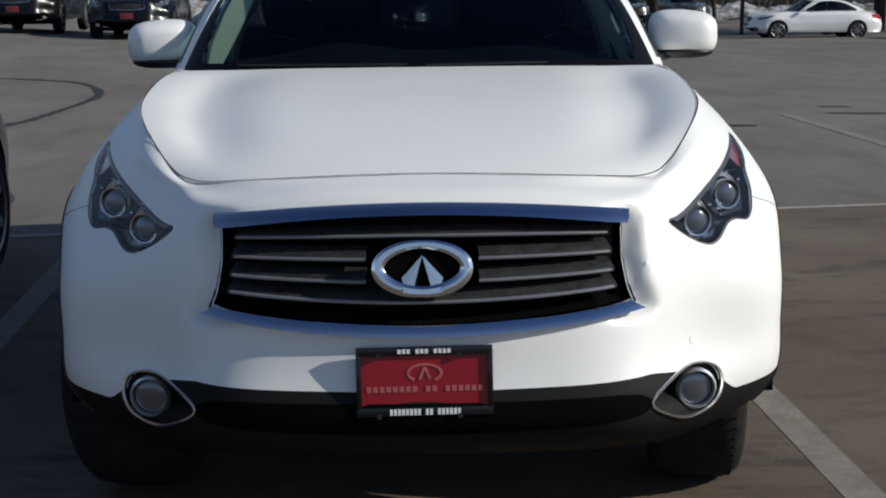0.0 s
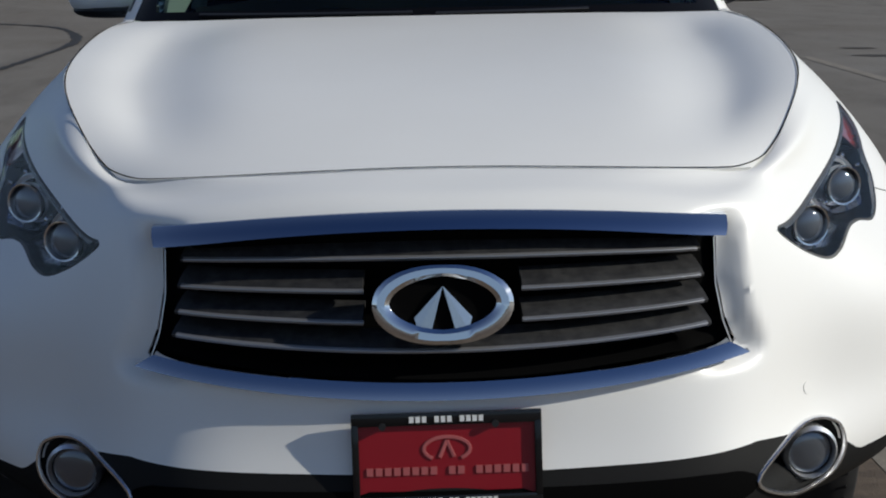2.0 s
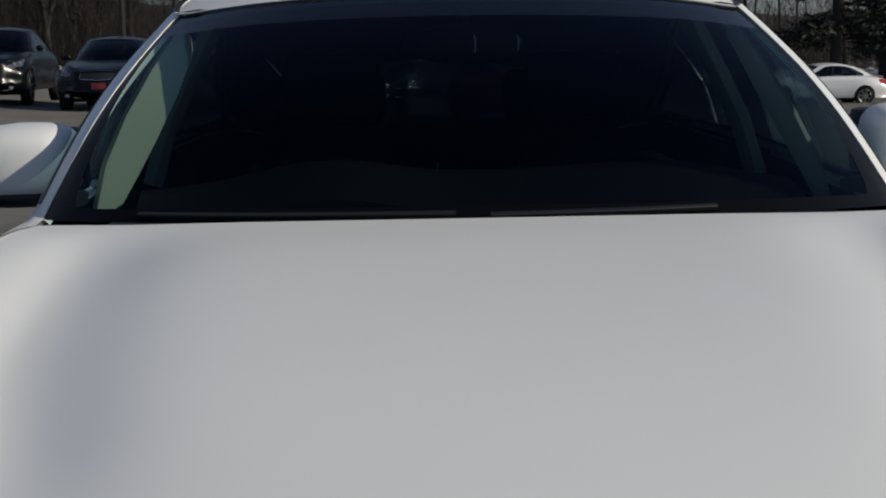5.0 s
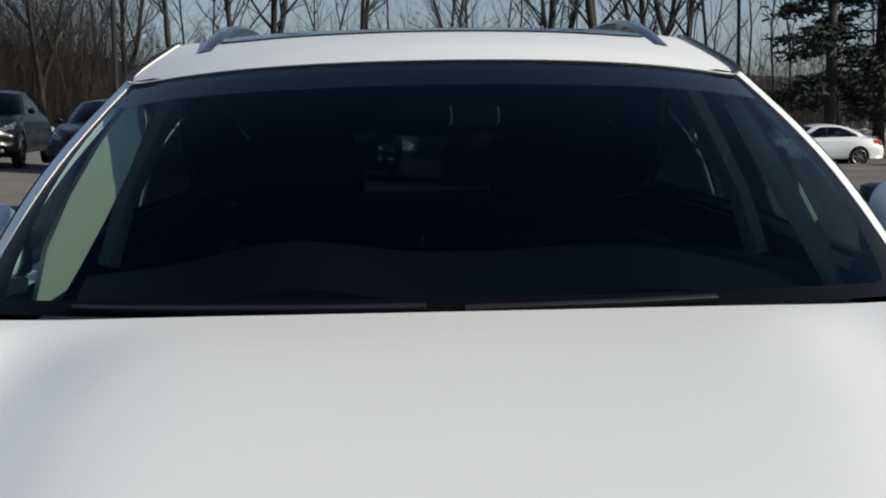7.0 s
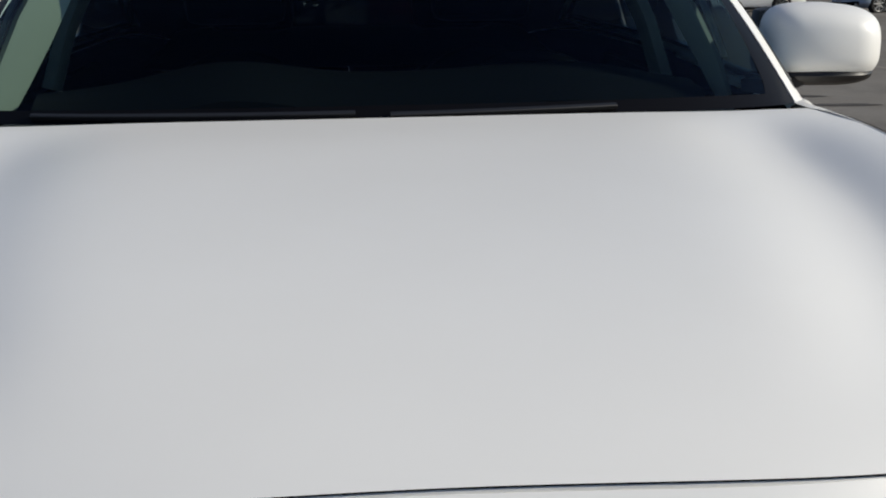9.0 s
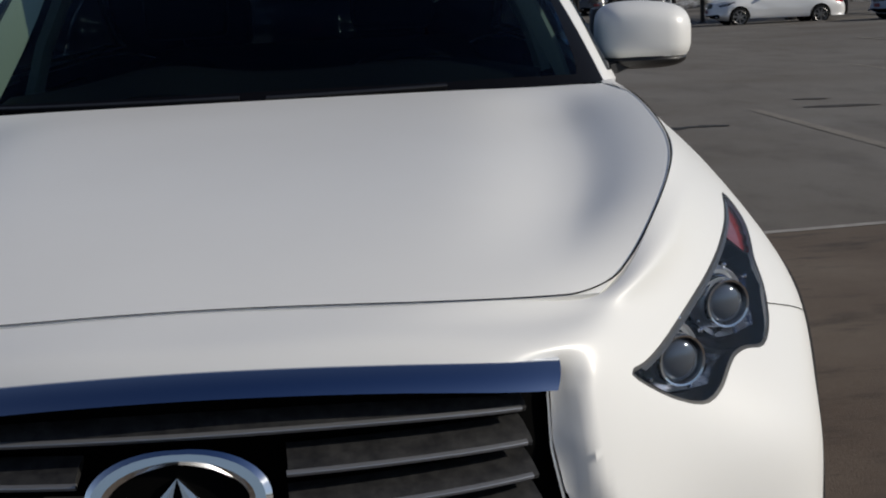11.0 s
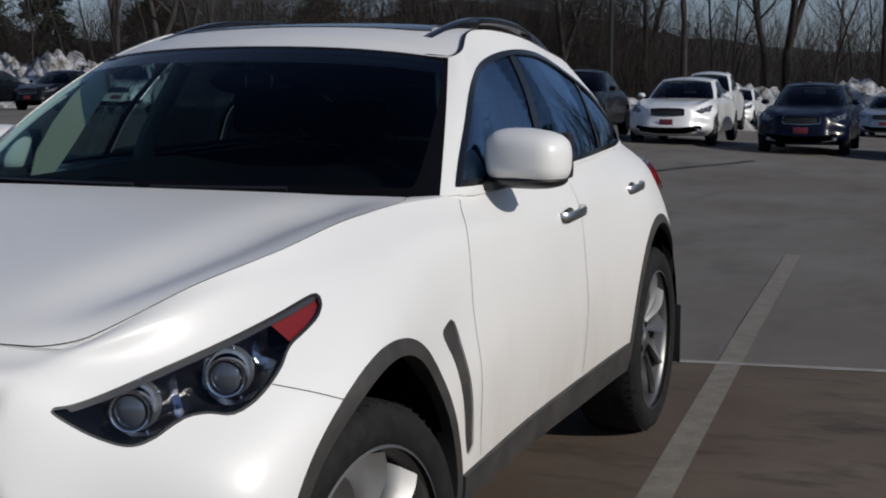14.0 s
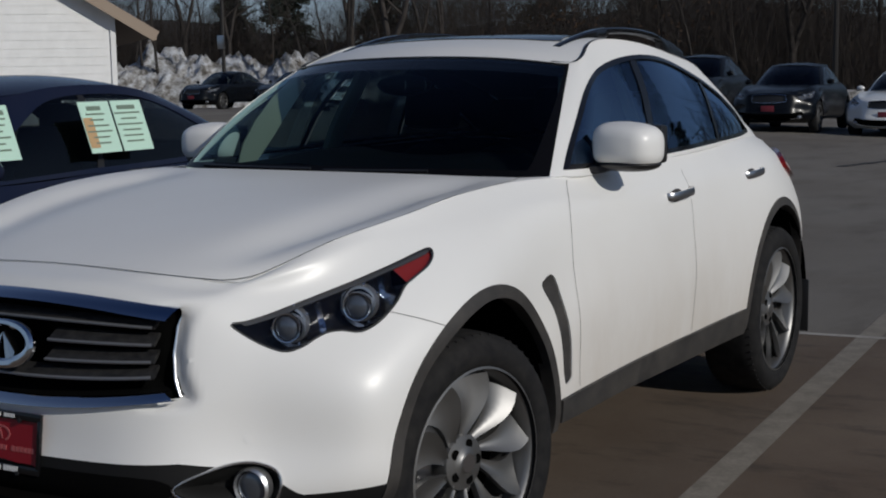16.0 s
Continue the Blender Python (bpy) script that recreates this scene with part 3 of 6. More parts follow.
# glasshouse
top_row = shell.V.reshape(*shell.shape, 3)[-1]
base_row = house.V.reshape(*house.shape, 3)[0]
for s in (1, -1):
    # the shoulder between the body's upper edge and the foot of the glass
    a = top_row[(top_row[:, 0] * s > .3) & (top_row[:, 1] > 1.0)]
    a = a[np.argsort(a[:, 1])]
    b = base_row[(base_row[:, 0] * s > .3) & (base_row[:, 1] > 1.3)]
    b = b[np.argsort(b[:, 1])]
    ya = np.concatenate([np.linspace(1.27, 1.9, 26), np.linspace(1.95, 4.55, 50)])
    yb = np.where(ya < 1.9, 1.462 + (1.9 - 1.462) * np.clip((ya - 1.27) / .63, 0, 1), np.minimum(ya, 4.5))
    A = np.stack([np.interp(ya, a[:, 1], a[:, i]) for i in range(3)], 1)
    B = np.stack([np.interp(yb, b[:, 1], b[:, i]) for i in range(3)], 1)
    w = np.clip((1.66 - yb) / (1.66 - 1.462), 0, 1)[:, None]
    C = np.array([s * .80, 1.65, 1.166])
    B = np.where(w > 0, C + (np.array([s * .772, 1.460, 1.176]) - C) * w, B)
    A += [0, 0, -.001]
    B += [0, 0, .002]
    n = len(ya)
    G = np.stack([A * (1 - f) + B * f + [0, 0, .003 * math.sin(math.pi * f)] for f in np.linspace(0, 1, 6)])
    raw("shoulder", G.reshape(-1, 3), [(j * n + i, j * n + i + 1, (j + 1) * n + i + 1, (j + 1) * n + i) for j in range(5) for i in range(n - 1)], WHITE, crossover, "white shoulder below the windows")
    # shut lines
    for line in SEAMS:
        q = natural(np.arange(len(line)), line, np.linspace(0, len(line) - 1, 40))
        P, N = [], []
        for y, z in q:
            p, nn = shell.at(1, y, 2, z, shell.V[:, 0] * s > .5)
            P.append(p)
            N.append(nn * (1 if nn[0] * s > 0 else -1))
        P, N = np.array(P), np.array(N)
        D = np.gradient(P, axis=0)
        W = np.cross(N, D)
        W *= .0010 / np.linalg.norm(W, axis=1)[:, None]
        raw("shut_line", np.concatenate([P + N * .0007 - W, P + N * .0007 + W]), [(i, i + 1, 41 + i, 40 + i) for i in range(39)], VOID, crossover, "dark panel gap")
HX, HY, HZ = np.abs(house.V[:, 0]), house.V[:, 1], house.V[:, 2]
WIN_TOP = natural(range(11), [(1.675, 1.188), (1.735, 1.238), (1.83, 1.308), (2.0, 1.415), (2.2, 1.500), (2.46, 1.556), (2.72, 1.578), (3.0, 1.556), (3.28, 1.486), (3.54, 1.378), (3.85, 1.214)], np.linspace(0, 10, 41))
SIDE_WIN = np.array(list(WIN_TOP) + [(3.6, 1.204), (3.26, 1.202), (2.5, 1.190), (2.0, 1.180)])
d_win = np.where(house.col > 2.9, inside(SIDE_WIN, HY, HZ), -1)
d_ws = np.minimum(2.78 - .36 * (1 - house.row / 2) ** 2 - house.col, np.minimum(house.row - .09, 1.96 - house.row) * .6)
d_trim = np.minimum(2.94 - house.col, 1.999 - house.row)
d_bp = near_line([(2.42, 1.15), (2.50, 1.35), (2.66, 1.60)], HY, HZ) - .022
d_qp = near_line([(3.215, 1.15), (3.22, 1.33), (3.29, 1.455), (3.37, 1.57)], HY, HZ) - .016
panel("side_frame", house, [-d_trim, -d_win, 9.3 - house.col], WHITE, crossover, "white roof pillars", rim=.02)
panel("windscreen_border", house, [d_trim, -d_ws], FRIT, crossover, "black windscreen border", lift=-.002)
d_band = house.row - 1.70
panel("shade_band", house, [d_ws, d_band], SHADEBAND, crossover, "blue shade band of the windscreen", lift=-.003)
panel("windscreen", house, [d_ws, -d_band], WINDSCREEN, crossover, "clear greenish windscreen", lift=-.003)
for s in (1, -1):
    panel("window_trim", house, [d_win, .017 - d_win], GLOSSBLACK, crossover, "black window surround", side=s, lift=.002, rim=.012)
    panel("front_window", house, [d_win - .012, d_bp, 2.7 - HY, ], SIDEGLASS, crossover, side=s, lift=-.006)
    panel("rear_window", house, [d_win - .012, d_bp, HY - 2.45, d_qp, 3.28 - HY], TINTED, crossover, "dark tinted rear window", side=s, lift=-.006)
    panel("quarter_window", house, [d_win - .012, d_qp, HY - 3.1], TINTED, crossover, "dark tinted quarter window", side=s, lift=-.006)
    panel("window_pillar", house, [d_win - .005, -d_bp], GLOSSBLACK, crossover, side=s, lift=-.002)
    panel("quarter_pillar", house, [d_win - .005, -d_qp], GLOSSBLACK, crossover, side=s, lift=-.002)
# near-black sheet added to keep the rear pillars' white insides dark
panel("rear_blackout", house, [-d_win, house.col - 5.2, 9.3 - house.col], TRIM, crossover, "near-black sheet added inside the rear pillars", lift=-.030)
panel("tailgate_glass", house, [house.col - 9.3], TINTED, crossover)
# roof with its glass panel and dark drip channels
d_sun = inside(soft([(-.40, 2.36), (.40, 2.36), (.44, 2.5), (.42, 3.0), (.38, 3.1), (-.38, 3.1), (-.42, 3.0), (-.44, 2.5)], 3), roof_skin.V[:, 0], roof_skin.V[:, 1])
panel("roof", roof_skin, [-d_sun], WHITE, crossover, "white roof", rim=.01)
panel("roof_glass", roof_skin, [d_sun], GLOSSBLACK, crossover, "dark glass sunroof", lift=.004, rim=.01)
for s in (1, -1):
    # dark drip seam between roof and pillar
    q = natural(np.arange(len(cant)), cant, np.linspace(0, np.searchsorted(cant[:, 1], 3.7), 60)) * [s, 1, 1]
    n = len(q)
    wide_ = np.interp(q[:, 1], [2.12, 2.6, 3.7], [.011, .006, .004])[:, None] * [s, 0, .25]
    raw("roof_seam", np.concatenate([q - wide_ + [0, 0, .0055], q + wide_ * .6 + [0, 0, .0025]]), [(i, i + 1, n + i + 1, n + i) for i in range(n - 1)], BLACK, crossover, "black drip seam beside the roof")

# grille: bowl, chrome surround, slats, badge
# the bowl's near-black colour holds the shade behind the slats
panel("grille_recess", shell, [d_gin + .02], VOID, crossover, "grille recess with its shade painted near-black", lift=-.012 - np.clip(d_gin * 1.5, 0, .06))
def on_front(x, z):
    p, n = nose.at(0, x, 2, z, nose.V[:, 1] < .6)
    return Vector(p), Vector(n)


def strip(name, edge_a, edge_b, lift_a, lift_b, mat, parent, label="", fold=.022, bulge=.0022):
    """A bright strip between two lines on the front, each standing off the skin, with both edges folded back."""
    bm = bmesh.new()
    prev = None
    for (xa, za), (xb, zb) in zip(edge_a, edge_b):
        pa, na = on_front(xa, za)
        pb, nb = on_front(xb, zb)
        na, nb = (n if n.y < 0 else -n for n in (na, nb))
        a, b = pa + na * lift_a, pb + nb * lift_b
        rise = (na + nb).normalized()
        row = [a + Vector((0, fold, 0)), a] + [a.lerp(b, f) + rise * (bulge * math.sin(math.pi * f)) for f in (.08, .25, .5, .75, .92)] + [b, b + Vector((0, fold, 0))]
        row = [bm.verts.new(v) for v in row]
        if prev:
            for u in range(8):
                bm.faces.new((prev[u], prev[u + 1], row[u + 1], row[u]))
        prev = row
    return part(name, bm, mat, parent, label)


ARC = np.linspace(-1, 1, 49)
MUTED_SIDE = material("side_bar_chrome", (.32, .33, .36), .14, 1.0)
# darker, bluer chrome: the high sky's reflection is partly put into the colour
SKYCHROME = material("sky_tinted_chrome", (.50, .54, .62), .07, 1.0)
SLAT = material("slat_grey", (.34, .34, .35), .35, .7)
SLATTOP = material("dusty_slat", (.035, .035, .037), .5, specular_ior_level=.4)
nodes_of(SLATTOP)[2].new(ramp(SLATTOP, noise_node(SLATTOP, 45, 5, .7).outputs["Fac"], [(.35, (.010, .010, .011)), (.7, (.038, .037, .036))]).outputs["Color"], nodes_of(SLATTOP)[3].inputs["Base Color"])
strip("grille_top_bar", [(x * .488, .938 + .031 * (1 - x * x)) for x in ARC], [(x * .470, .905 + .031 * (1 - x * x)) for x in ARC], .003, .026, SKYCHROME, crossover, "broad chrome bar above the grille", bulge=.0042)
strip("grille_bottom_bar", [(x * .486, .732 - .032 * (1 - x * x)) for x in ARC], [(x * .512, .711 - .037 * (1 - x * x)) for x in ARC], .003, .020, CHROME, crossover, "chrome bar below the grille")
for s in (1, -1):
    zz = np.linspace(.930, .722, 21)
    side_x = np.interp(zz, [.712, .765, .83, .90, .94], [.510, .488, .475, .476, .485])
    strip("grille_side_bar", [(s * (x + .010), z) for x, z in zip(side_x, zz)], [(s * (x + .021), z) for x, z in zip(side_x, zz)], -.032, -.041, BRIGHT, crossover, "slim chrome side bar")
for k, (zm, ze, x0) in enumerate([(.909, .900, 0), (.857, .857, .13), (.807, .815, .13), (.762, .777, 0)]):
    runs = [(-.432 - .005 * k, .432 + .005 * k)] if not x0 else [(-.432 - .005 * k, -x0), (x0, .432 + .005 * k)]
    for a, b in runs:
        bm = bmesh.new()
        path, ups = [], []
        for x in np.linspace(a, b, 25 if not x0 else 13):
            z = zm + (ze - zm) * (x / .44) ** 2
            p, n = on_front(x, z)
            path.append((p.x, p.y + .022, z))
            ups.append((0, -.5, .86))
        sweep(bm, path, .052, .012, up=ups, round_=.5)
        part("grille_slat", bm, SLATTOP, crossover, "wavy dark grille slat")
        bm = bmesh.new()
        sweep(bm, [(p[0], p[1] - .023, p[2] - .010) for p in path], .0075, .0065, up=ups)
        part("slat_edge", bm, SLAT, crossover, "bright slat edge")
# badge: an oval ring with two raised legs
bp, bn = on_front(0, .833)
bm = bmesh.new()
badge = tagged(new("badge"), "chrome oval badge")
badge.parent = crossover
BADGE = Matrix.Translation((0, bp.y - .022, .833)) @ Matrix.Rotation(radians(-13), 4, "X")
oval = [BADGE @ Vector((.101 * math.cos(a), 0, .054 * math.sin(a))) for a in np.linspace(0, 2 * math.pi, 49)[:-1]]
wid = [.018 + .010 * abs(math.cos(a)) + .006 * max(0, -math.sin(a)) for a in np.linspace(0, 2 * math.pi, 49)[:-1]]
sweep(bm, oval, wid, .022, closed=True, up=[BADGE.to_3x3() @ Vector((0, -1, 0))] * 48, round_=.55)
part("ring", bm, CHROME, badge)
for s in (1, -1):
    bm = bmesh.new()
    q = [BADGE @ Vector(v) for v in ((s * .0, -.007, .029), (s * .047, -.002, -.022), (s * .041, -.004, -.043), (s * .021, -.005, -.049))]
    q2 = [v + Vector((0, .02, 0)) for v in q]
    vs = [bm.verts.new(v) for v in q + q2]
    for f in ((0, 1, 2, 3), (7, 6, 5, 4), (0, 4, 5, 1), (1, 5, 6, 2), (2, 6, 7, 3), (3, 7, 4, 0)):
        bm.faces.new([vs[i] for i in f])
    part("leg", bm, BRIGHT, badge, bevel=.003)
bm = bmesh.new()
lathe(bm, [(0, -.004), (.094, -.004), (.098, 0), (.098, .012), (0, .012)], 40)
bmesh.ops.transform(bm, matrix=BADGE @ Matrix.Translation((0, .014, 0)) @ Matrix.Rotation(radians(90), 4, "X") @ Matrix.Diagonal((1, .54, 1, 1)), verts=bm.verts)
part("backing", bm, VOID, badge)

# number plate with its frame: writing as bars
plate = tagged(new("plate"), "red dealer plate in a black frame")
plate.parent = crossover
PL = Matrix.Translation((.002, -.076, .577)) @ Matrix.Rotation(radians(-8), 4, "X") @ Matrix.Rotation(radians(-0.6), 4, "Y")
RED = material("plate_red", (.26, .006, .014), .35)
bump(RED, noise_node(RED, 40, 2).outputs["Fac"], .1, .002)
bm = bmesh.new()
box(bm, (.300, .004, .150), PL)
part("face", bm, RED, plate, "red enamelled plate", smooth=False)
bm = bmesh.new()
for x, z, w, h in ((0, .0695, .312, .021), (0, -.0695, .312, .021), (-.150, 0, .012, .13), (.150, 0, .012, .13)):
    box(bm, (w, .010, h), PL @ Matrix.Translation((x, -.004, z)))
part("frame", bm, GLOSSBLACK, plate, "black plate frame", bevel=.002)
LETTER = material("plate_white", (.75, .75, .73), .5)
FAINT = material("plate_faint", (.42, .10, .10), .5)


def bars(name, x0, x1, z, h, n, mat, gap=()):
    bm = bmesh.new()
    step = (x1 - x0) / n
    for k in range(n):
        if k not in gap:
            box(bm, (step * .72, .0016, h), PL @ Matrix.Translation((x0 + step * (k + .5), -.0105 if mat is LETTER else -.003, z)))
    part(name, bm, mat, plate, smooth=False)


bars("lettering", -.062, .062, .0695, .010, 12, LETTER, (3, 7))
bars("lettering", -.082, .082, -.0695, .014, 18, LETTER, (8, 11))
bars("lettering", -.135, .135, -.018, .013, 18, FAINT, (8, 11))
bm = bmesh.new()
sweep(bm, [PL @ Vector((.038 * math.cos(a), -.003, .018 + .020 * math.sin(a))) for a in np.linspace(-.9, math.pi + .9, 24)], .006, .0016, up=[PL.to_3x3() @ Vector((0, -1, 0))] * 24)
for s in (1, -1):
    sweep(bm, [PL @ Vector(v) for v in ((0, -.003, .032), (s * .012, -.003, .004))], .006, .0016, up=[(0, -1, 0)] * 2)
part("emblem", bm, FAINT, plate, smooth=False)
for x in (-.105, .08):
    for z in (.0695, -.0695):
        bm = bmesh.new()
        rod(bm, PL @ Vector((x, -.006, z - .01)), PL @ Vector((x, -.013, z - .01)), .006, n=12)
        part("screw", bm, BLACK, plate)
bm = bmesh.new()
box(bm, (.28, .04, .11), PL @ Matrix.Translation((0, .026, 0)))
part("plate_bracket", bm, BLACK, crossover, bevel=.004)

# head lamps: bowl, projectors, reflector, cover
MUTED = material("dim_chrome", (.78, .79, .80), .36, .95)
BROW = material("lamp_brow", (.055, .056, .060), .25)
DARKLAMP = material("lamp_bezel", (.006, .006, .008), .22, specular_ior_level=.32)
bump(DARKLAMP, noise_node(DARKLAMP, 55, 3, .6).outputs["Fac"], .35, .006)
BOWL = material("lamp_bowl_chrome", (.62, .66, .75), .12, 1.0)
bump(BOWL, noise_node(BOWL, 70, 3, .6).outputs["Fac"], .45, .006)
AMBER = material("amber_reflector", (.22, .016, .009), .22, coat_weight=1.0)
bump(AMBER, noise_node(AMBER, 160, 1).outputs["Fac"], .5, .002)
PROJ = material("projector_glass", (.13, .145, .17), .10, .55, coat_weight=1.0, coat_roughness=.04)
for s in (1, -1):
    lamp = tagged(new("headlight"), "swept-back head lamp with two projectors")
    lamp.parent = crossover
    bowl = -.006 - np.clip(d_lamp * 2.2, 0, .070)
    tip = Q + .9 * (Z - .98) - .988
    panel("housing", shell, [d_lamp, -tip], DARKLAMP, lamp, "dark lamp housing", lift=bowl, side=s)
    panel("reflector", shell, [d_lamp, tip], AMBER, lamp, "orange-red side reflector", lift=np.maximum(bowl, -.012), side=s)
    top_edge = .012 - near_line([(.535, .900), (.60, .914), (.72, .947), (.845, .980), (.958, 1.010), (1.088, 1.042)], Q, Z)
    for k in range(2):
        panel("brow", shell, [d_lamp, np.where(Y < 1.2, top_edge - .007 * k, -1)], BROW, lamp, "dark grey lamp brow", lift=-.004 - .006 * k, side=s, rim=.006)
    for q, z in ((.650, .888), (.852, .930)):
        spread = np.hypot(Q - q - .034, (Z - z - .020) * 1.15)
        panel("reflector_bowl", shell, [d_lamp - .010, .076 - spread, .972 - Q], BOWL, lamp, "scooped chrome lamp bowl", lift=bowl + .004 - .25 * np.clip(.076 - spread, 0, .03), side=s)
    panel("seal", shell, [d_lamp + .001, .005 - d_lamp], BLACK, lamp, lift=-.001, side=s)
    panel("cover", shell, [d_lamp - .004], CLEAR, lamp, "clear lamp cover", lift=.001, side=s)
    for q, z, r in ((.650, .888, .037), (.852, .930, .037)):
        ok = (shell.V[:, 0] * s > 0) & (Y < 1.0)
        k = np.argmin(np.where(ok, (Q - q) ** 2 + (Z - z) ** 2, 9))
        p, n = Vector(shell.V[k]), Vector(shell.N[k])
        if n.y > 0:
            n = -n
        aim = Vector((s * .35, -1, .05)).normalized()
        m = Matrix.Translation(p - n * .026) @ aim.to_track_quat("Z", "Y").to_matrix().to_4x4()
        bm = bmesh.new()
        lathe(bm, [(r * 1.02, -.045), (r * 1.07, .006), (r * 1.03, .014), (r * .95, .013), (r * .89, .002), (r * .87, -.01)], 32, m)
        part("bezel_ring", bm, CHROME, lamp, "chrome lamp ring")
        # a scooped chrome reflector behind the ring, fuller on its outer side
        bm = bmesh.new()
        lathe(bm, [(r * 1.04, -.016), (r * 1.22, -.018), (r * 1.25, -.006), (r * 1.33, -.012), (r * 1.36, -.028), (r * 1.42, -.034)], 32, m @ Matrix.Translation((0, .006, -.004)) @ Matrix.Rotation(radians(8 * s), 4, "Y"))
        part("reflector_drum", bm, MUTED, lamp, "stepped chrome reflector")
        # tiny chrome beads added round each ring to make the lamp's glints
        for ang, far in ((35, 1.62), (78, 1.58), (140, 1.34), (215, 1.30), (300, 1.36)):
            bm = bmesh.new()
            w = radians(ang if s > 0 else 180 - ang)
            ball(bm, m @ Vector((r * far * math.cos(w), r * far * math.sin(w), -.014)), (.0042, .0042, .0042), 10, 6)
            part("glint_bead", bm, CHROME, lamp, "small chrome bead added as a glint")
        bm = bmesh.new()
        ball(bm, (0, 0, 0), (r * .90, r * .90, r * .42), 24, 12, Matrix())
        bmesh.ops.transform(bm, matrix=m, verts=bm.verts)
        part("projector", bm, PROJ, lamp, "glass projector lens")
    # fog lamp
    fog = tagged(new("fog_lamp"), "round fog lamp in a chrome-rimmed pod")
    fog.parent = crossover
    panel("pod", shell, [d_fog + .004], VALANCE, fog, lift=-.01 - np.clip(d_fog * 1.4, 0, .06), side=s)
    rim = []
    ups = []
    for x, z in FOG:
        p, n = on_front(s * x, z)
        rim.append(p)
        ups.append((s * .45, -.9, 0))
    bm = bmesh.new()
    sweep(bm, rim, .008, .012, closed=True, up=ups, round_=.5)
    part("chrome_rim", bm, BRIGHT, fog, "slim chrome rim")
    p, n = on_front(s * .668, .480)
    m = Matrix.Translation(p + Vector((0, .035, 0))) @ Vector((s * .15, -1, 0)).to_track_quat("Z", "Y").to_matrix().to_4x4()
    bm = bmesh.new()
    lathe(bm, [(.050, -.02), (.052, .008), (.046, .016), (.043, .005)], 32, m)
    part("ring", bm, MUTED, fog)
    bm = bmesh.new()
    ball(bm, (0, 0, 0), (.044, .044, .012), 24, 10)
    bmesh.ops.transform(bm, matrix=m, verts=bm.verts)
    part("lens", bm, PROJ, fog)
    bm = bmesh.new()
    p, n = on_front(s * .659, .603)
    nn = n if n.y < 0 else -n
    rod(bm, p - nn * .004, p + nn * .0015, .012, n=20)
    part("parking_sensor", bm, WHITE, crossover, "round white parking sensor")


# ---- wheels ----
def make_wheel(name, parent, m, s):
    """A wheel whose axle is local x; s is the side that faces out."""
    w = tagged(new(name), "black tyre on a silver ten-blade turbine alloy")
    w.parent = parent
    w.matrix_local = m
    Rz = Matrix.Rotation(radians(90 * s), 4, "Y")
    bm = bmesh.new()
    prof = [(.280, .100), (.290, .122), (.310, .133), (.338, .136), (.366, .125), (.384, .100), (.389, .06), (.390, .0), (.389, -.06), (.384, -.100), (.366, -.124), (.33, -.135), (.29, -.128), (.270, -.1)]
    lathe(bm, prof, 72, Rz)
    part("tyre", bm, RUBBER, w, "worn black tyre")
    bm = bmesh.new()
    for k in range(64):
        a = 2 * math.pi * k / 64
        for z, dz in ((.085, .03), (-.085, -.03)):
            box(bm, (.012, .007, .045), Rz @ Matrix.Rotation(a, 4, "Z") @ Matrix.Translation((.3822 - abs(z) * .03, 0, z)) @ Matrix.Rotation(.35, 4, "X") @ Matrix.Rotation(radians(90), 4, "Y") @ Matrix.Rotation(radians(90), 4, "Y"))
    tagged(part("tread", bm, RUBBER, w, smooth=False), kind="stuff")
    bm = bmesh.new()
    lathe(bm, [(.284, .126), (.291, .124), (.291, .114), (.280, .106), (.270, .088), (.262, -.09), (.280, -.11)], 64, Rz)
    part("rim", bm, ALLOY, w, "silver rim")
    bm = bmesh.new()
    lathe(bm, [(.0, .085), (.030, .085), (.034, .081), (.055, .076), (.082, .070), (.088, .055), (.088, .02), (0, .02)], 40, Rz)
    part("hub", bm, ALLOY, w)
    bm = bmesh.new()
    rod(bm, Rz @ Vector((0, 0, .084)), Rz @ Vector((0, 0, .089)), .027, n=24)
    part("centre_cap", bm, SATIN, w)
    # flat near-black discs paint the shade of the lug holes
    for k in range(5):
        a = 2 * math.pi * (k + .25) / 5
        bm = bmesh.new()
        rod(bm, Rz @ Vector((.056 * math.cos(a), .056 * math.sin(a), .073)), Rz @ Vector((.056 * math.cos(a), .056 * math.sin(a), .0775)), .0150, n=14)
        part("lug_hole_shade", bm, VOID, w)
    bm = bmesh.new()
    n = 9
    grid = []
    for i in range(n):
        f = i / (n - 1)
        row = []
        for j in range(5):
            g = j / 4 - .5
            # wedge-shaped, bowed forward at the middle, its leading corner the longer
            r = .072 + f * (.186 - .028 * g * s)
            ang = s * (.10 - .75 * f + .67 * f * f) + 2 * g * (.14 + .13 * f ** .7)
            z = .060 + .030 * math.sin(f * 2.2) + (.5 - s * g) * (.010 + .036 * f) - .022 * f - (.008 + .010 * f) * (1 - (2 * g) ** 2)
            row.append((r, ang, z))
        grid.append(row)
    blade = bpy.data.meshes.new("blade")
    top = [[bm.verts.new(Rz @ Vector((r * math.cos(a), r * math.sin(a), z))) for r, a, z in row] for row in grid]
    bot = [[bm.verts.new(Rz @ Vector((r * math.cos(a), r * math.sin(a), z - .022))) for r, a, z in row] for row in grid]
    for i in range(n - 1):
        for j in range(4):
            bm.faces.new((top[i][j], top[i][j + 1], top[i + 1][j + 1], top[i + 1][j]))
            bm.faces.new((bot[i][j], bot[i + 1][j], bot[i + 1][j + 1], bot[i][j + 1]))
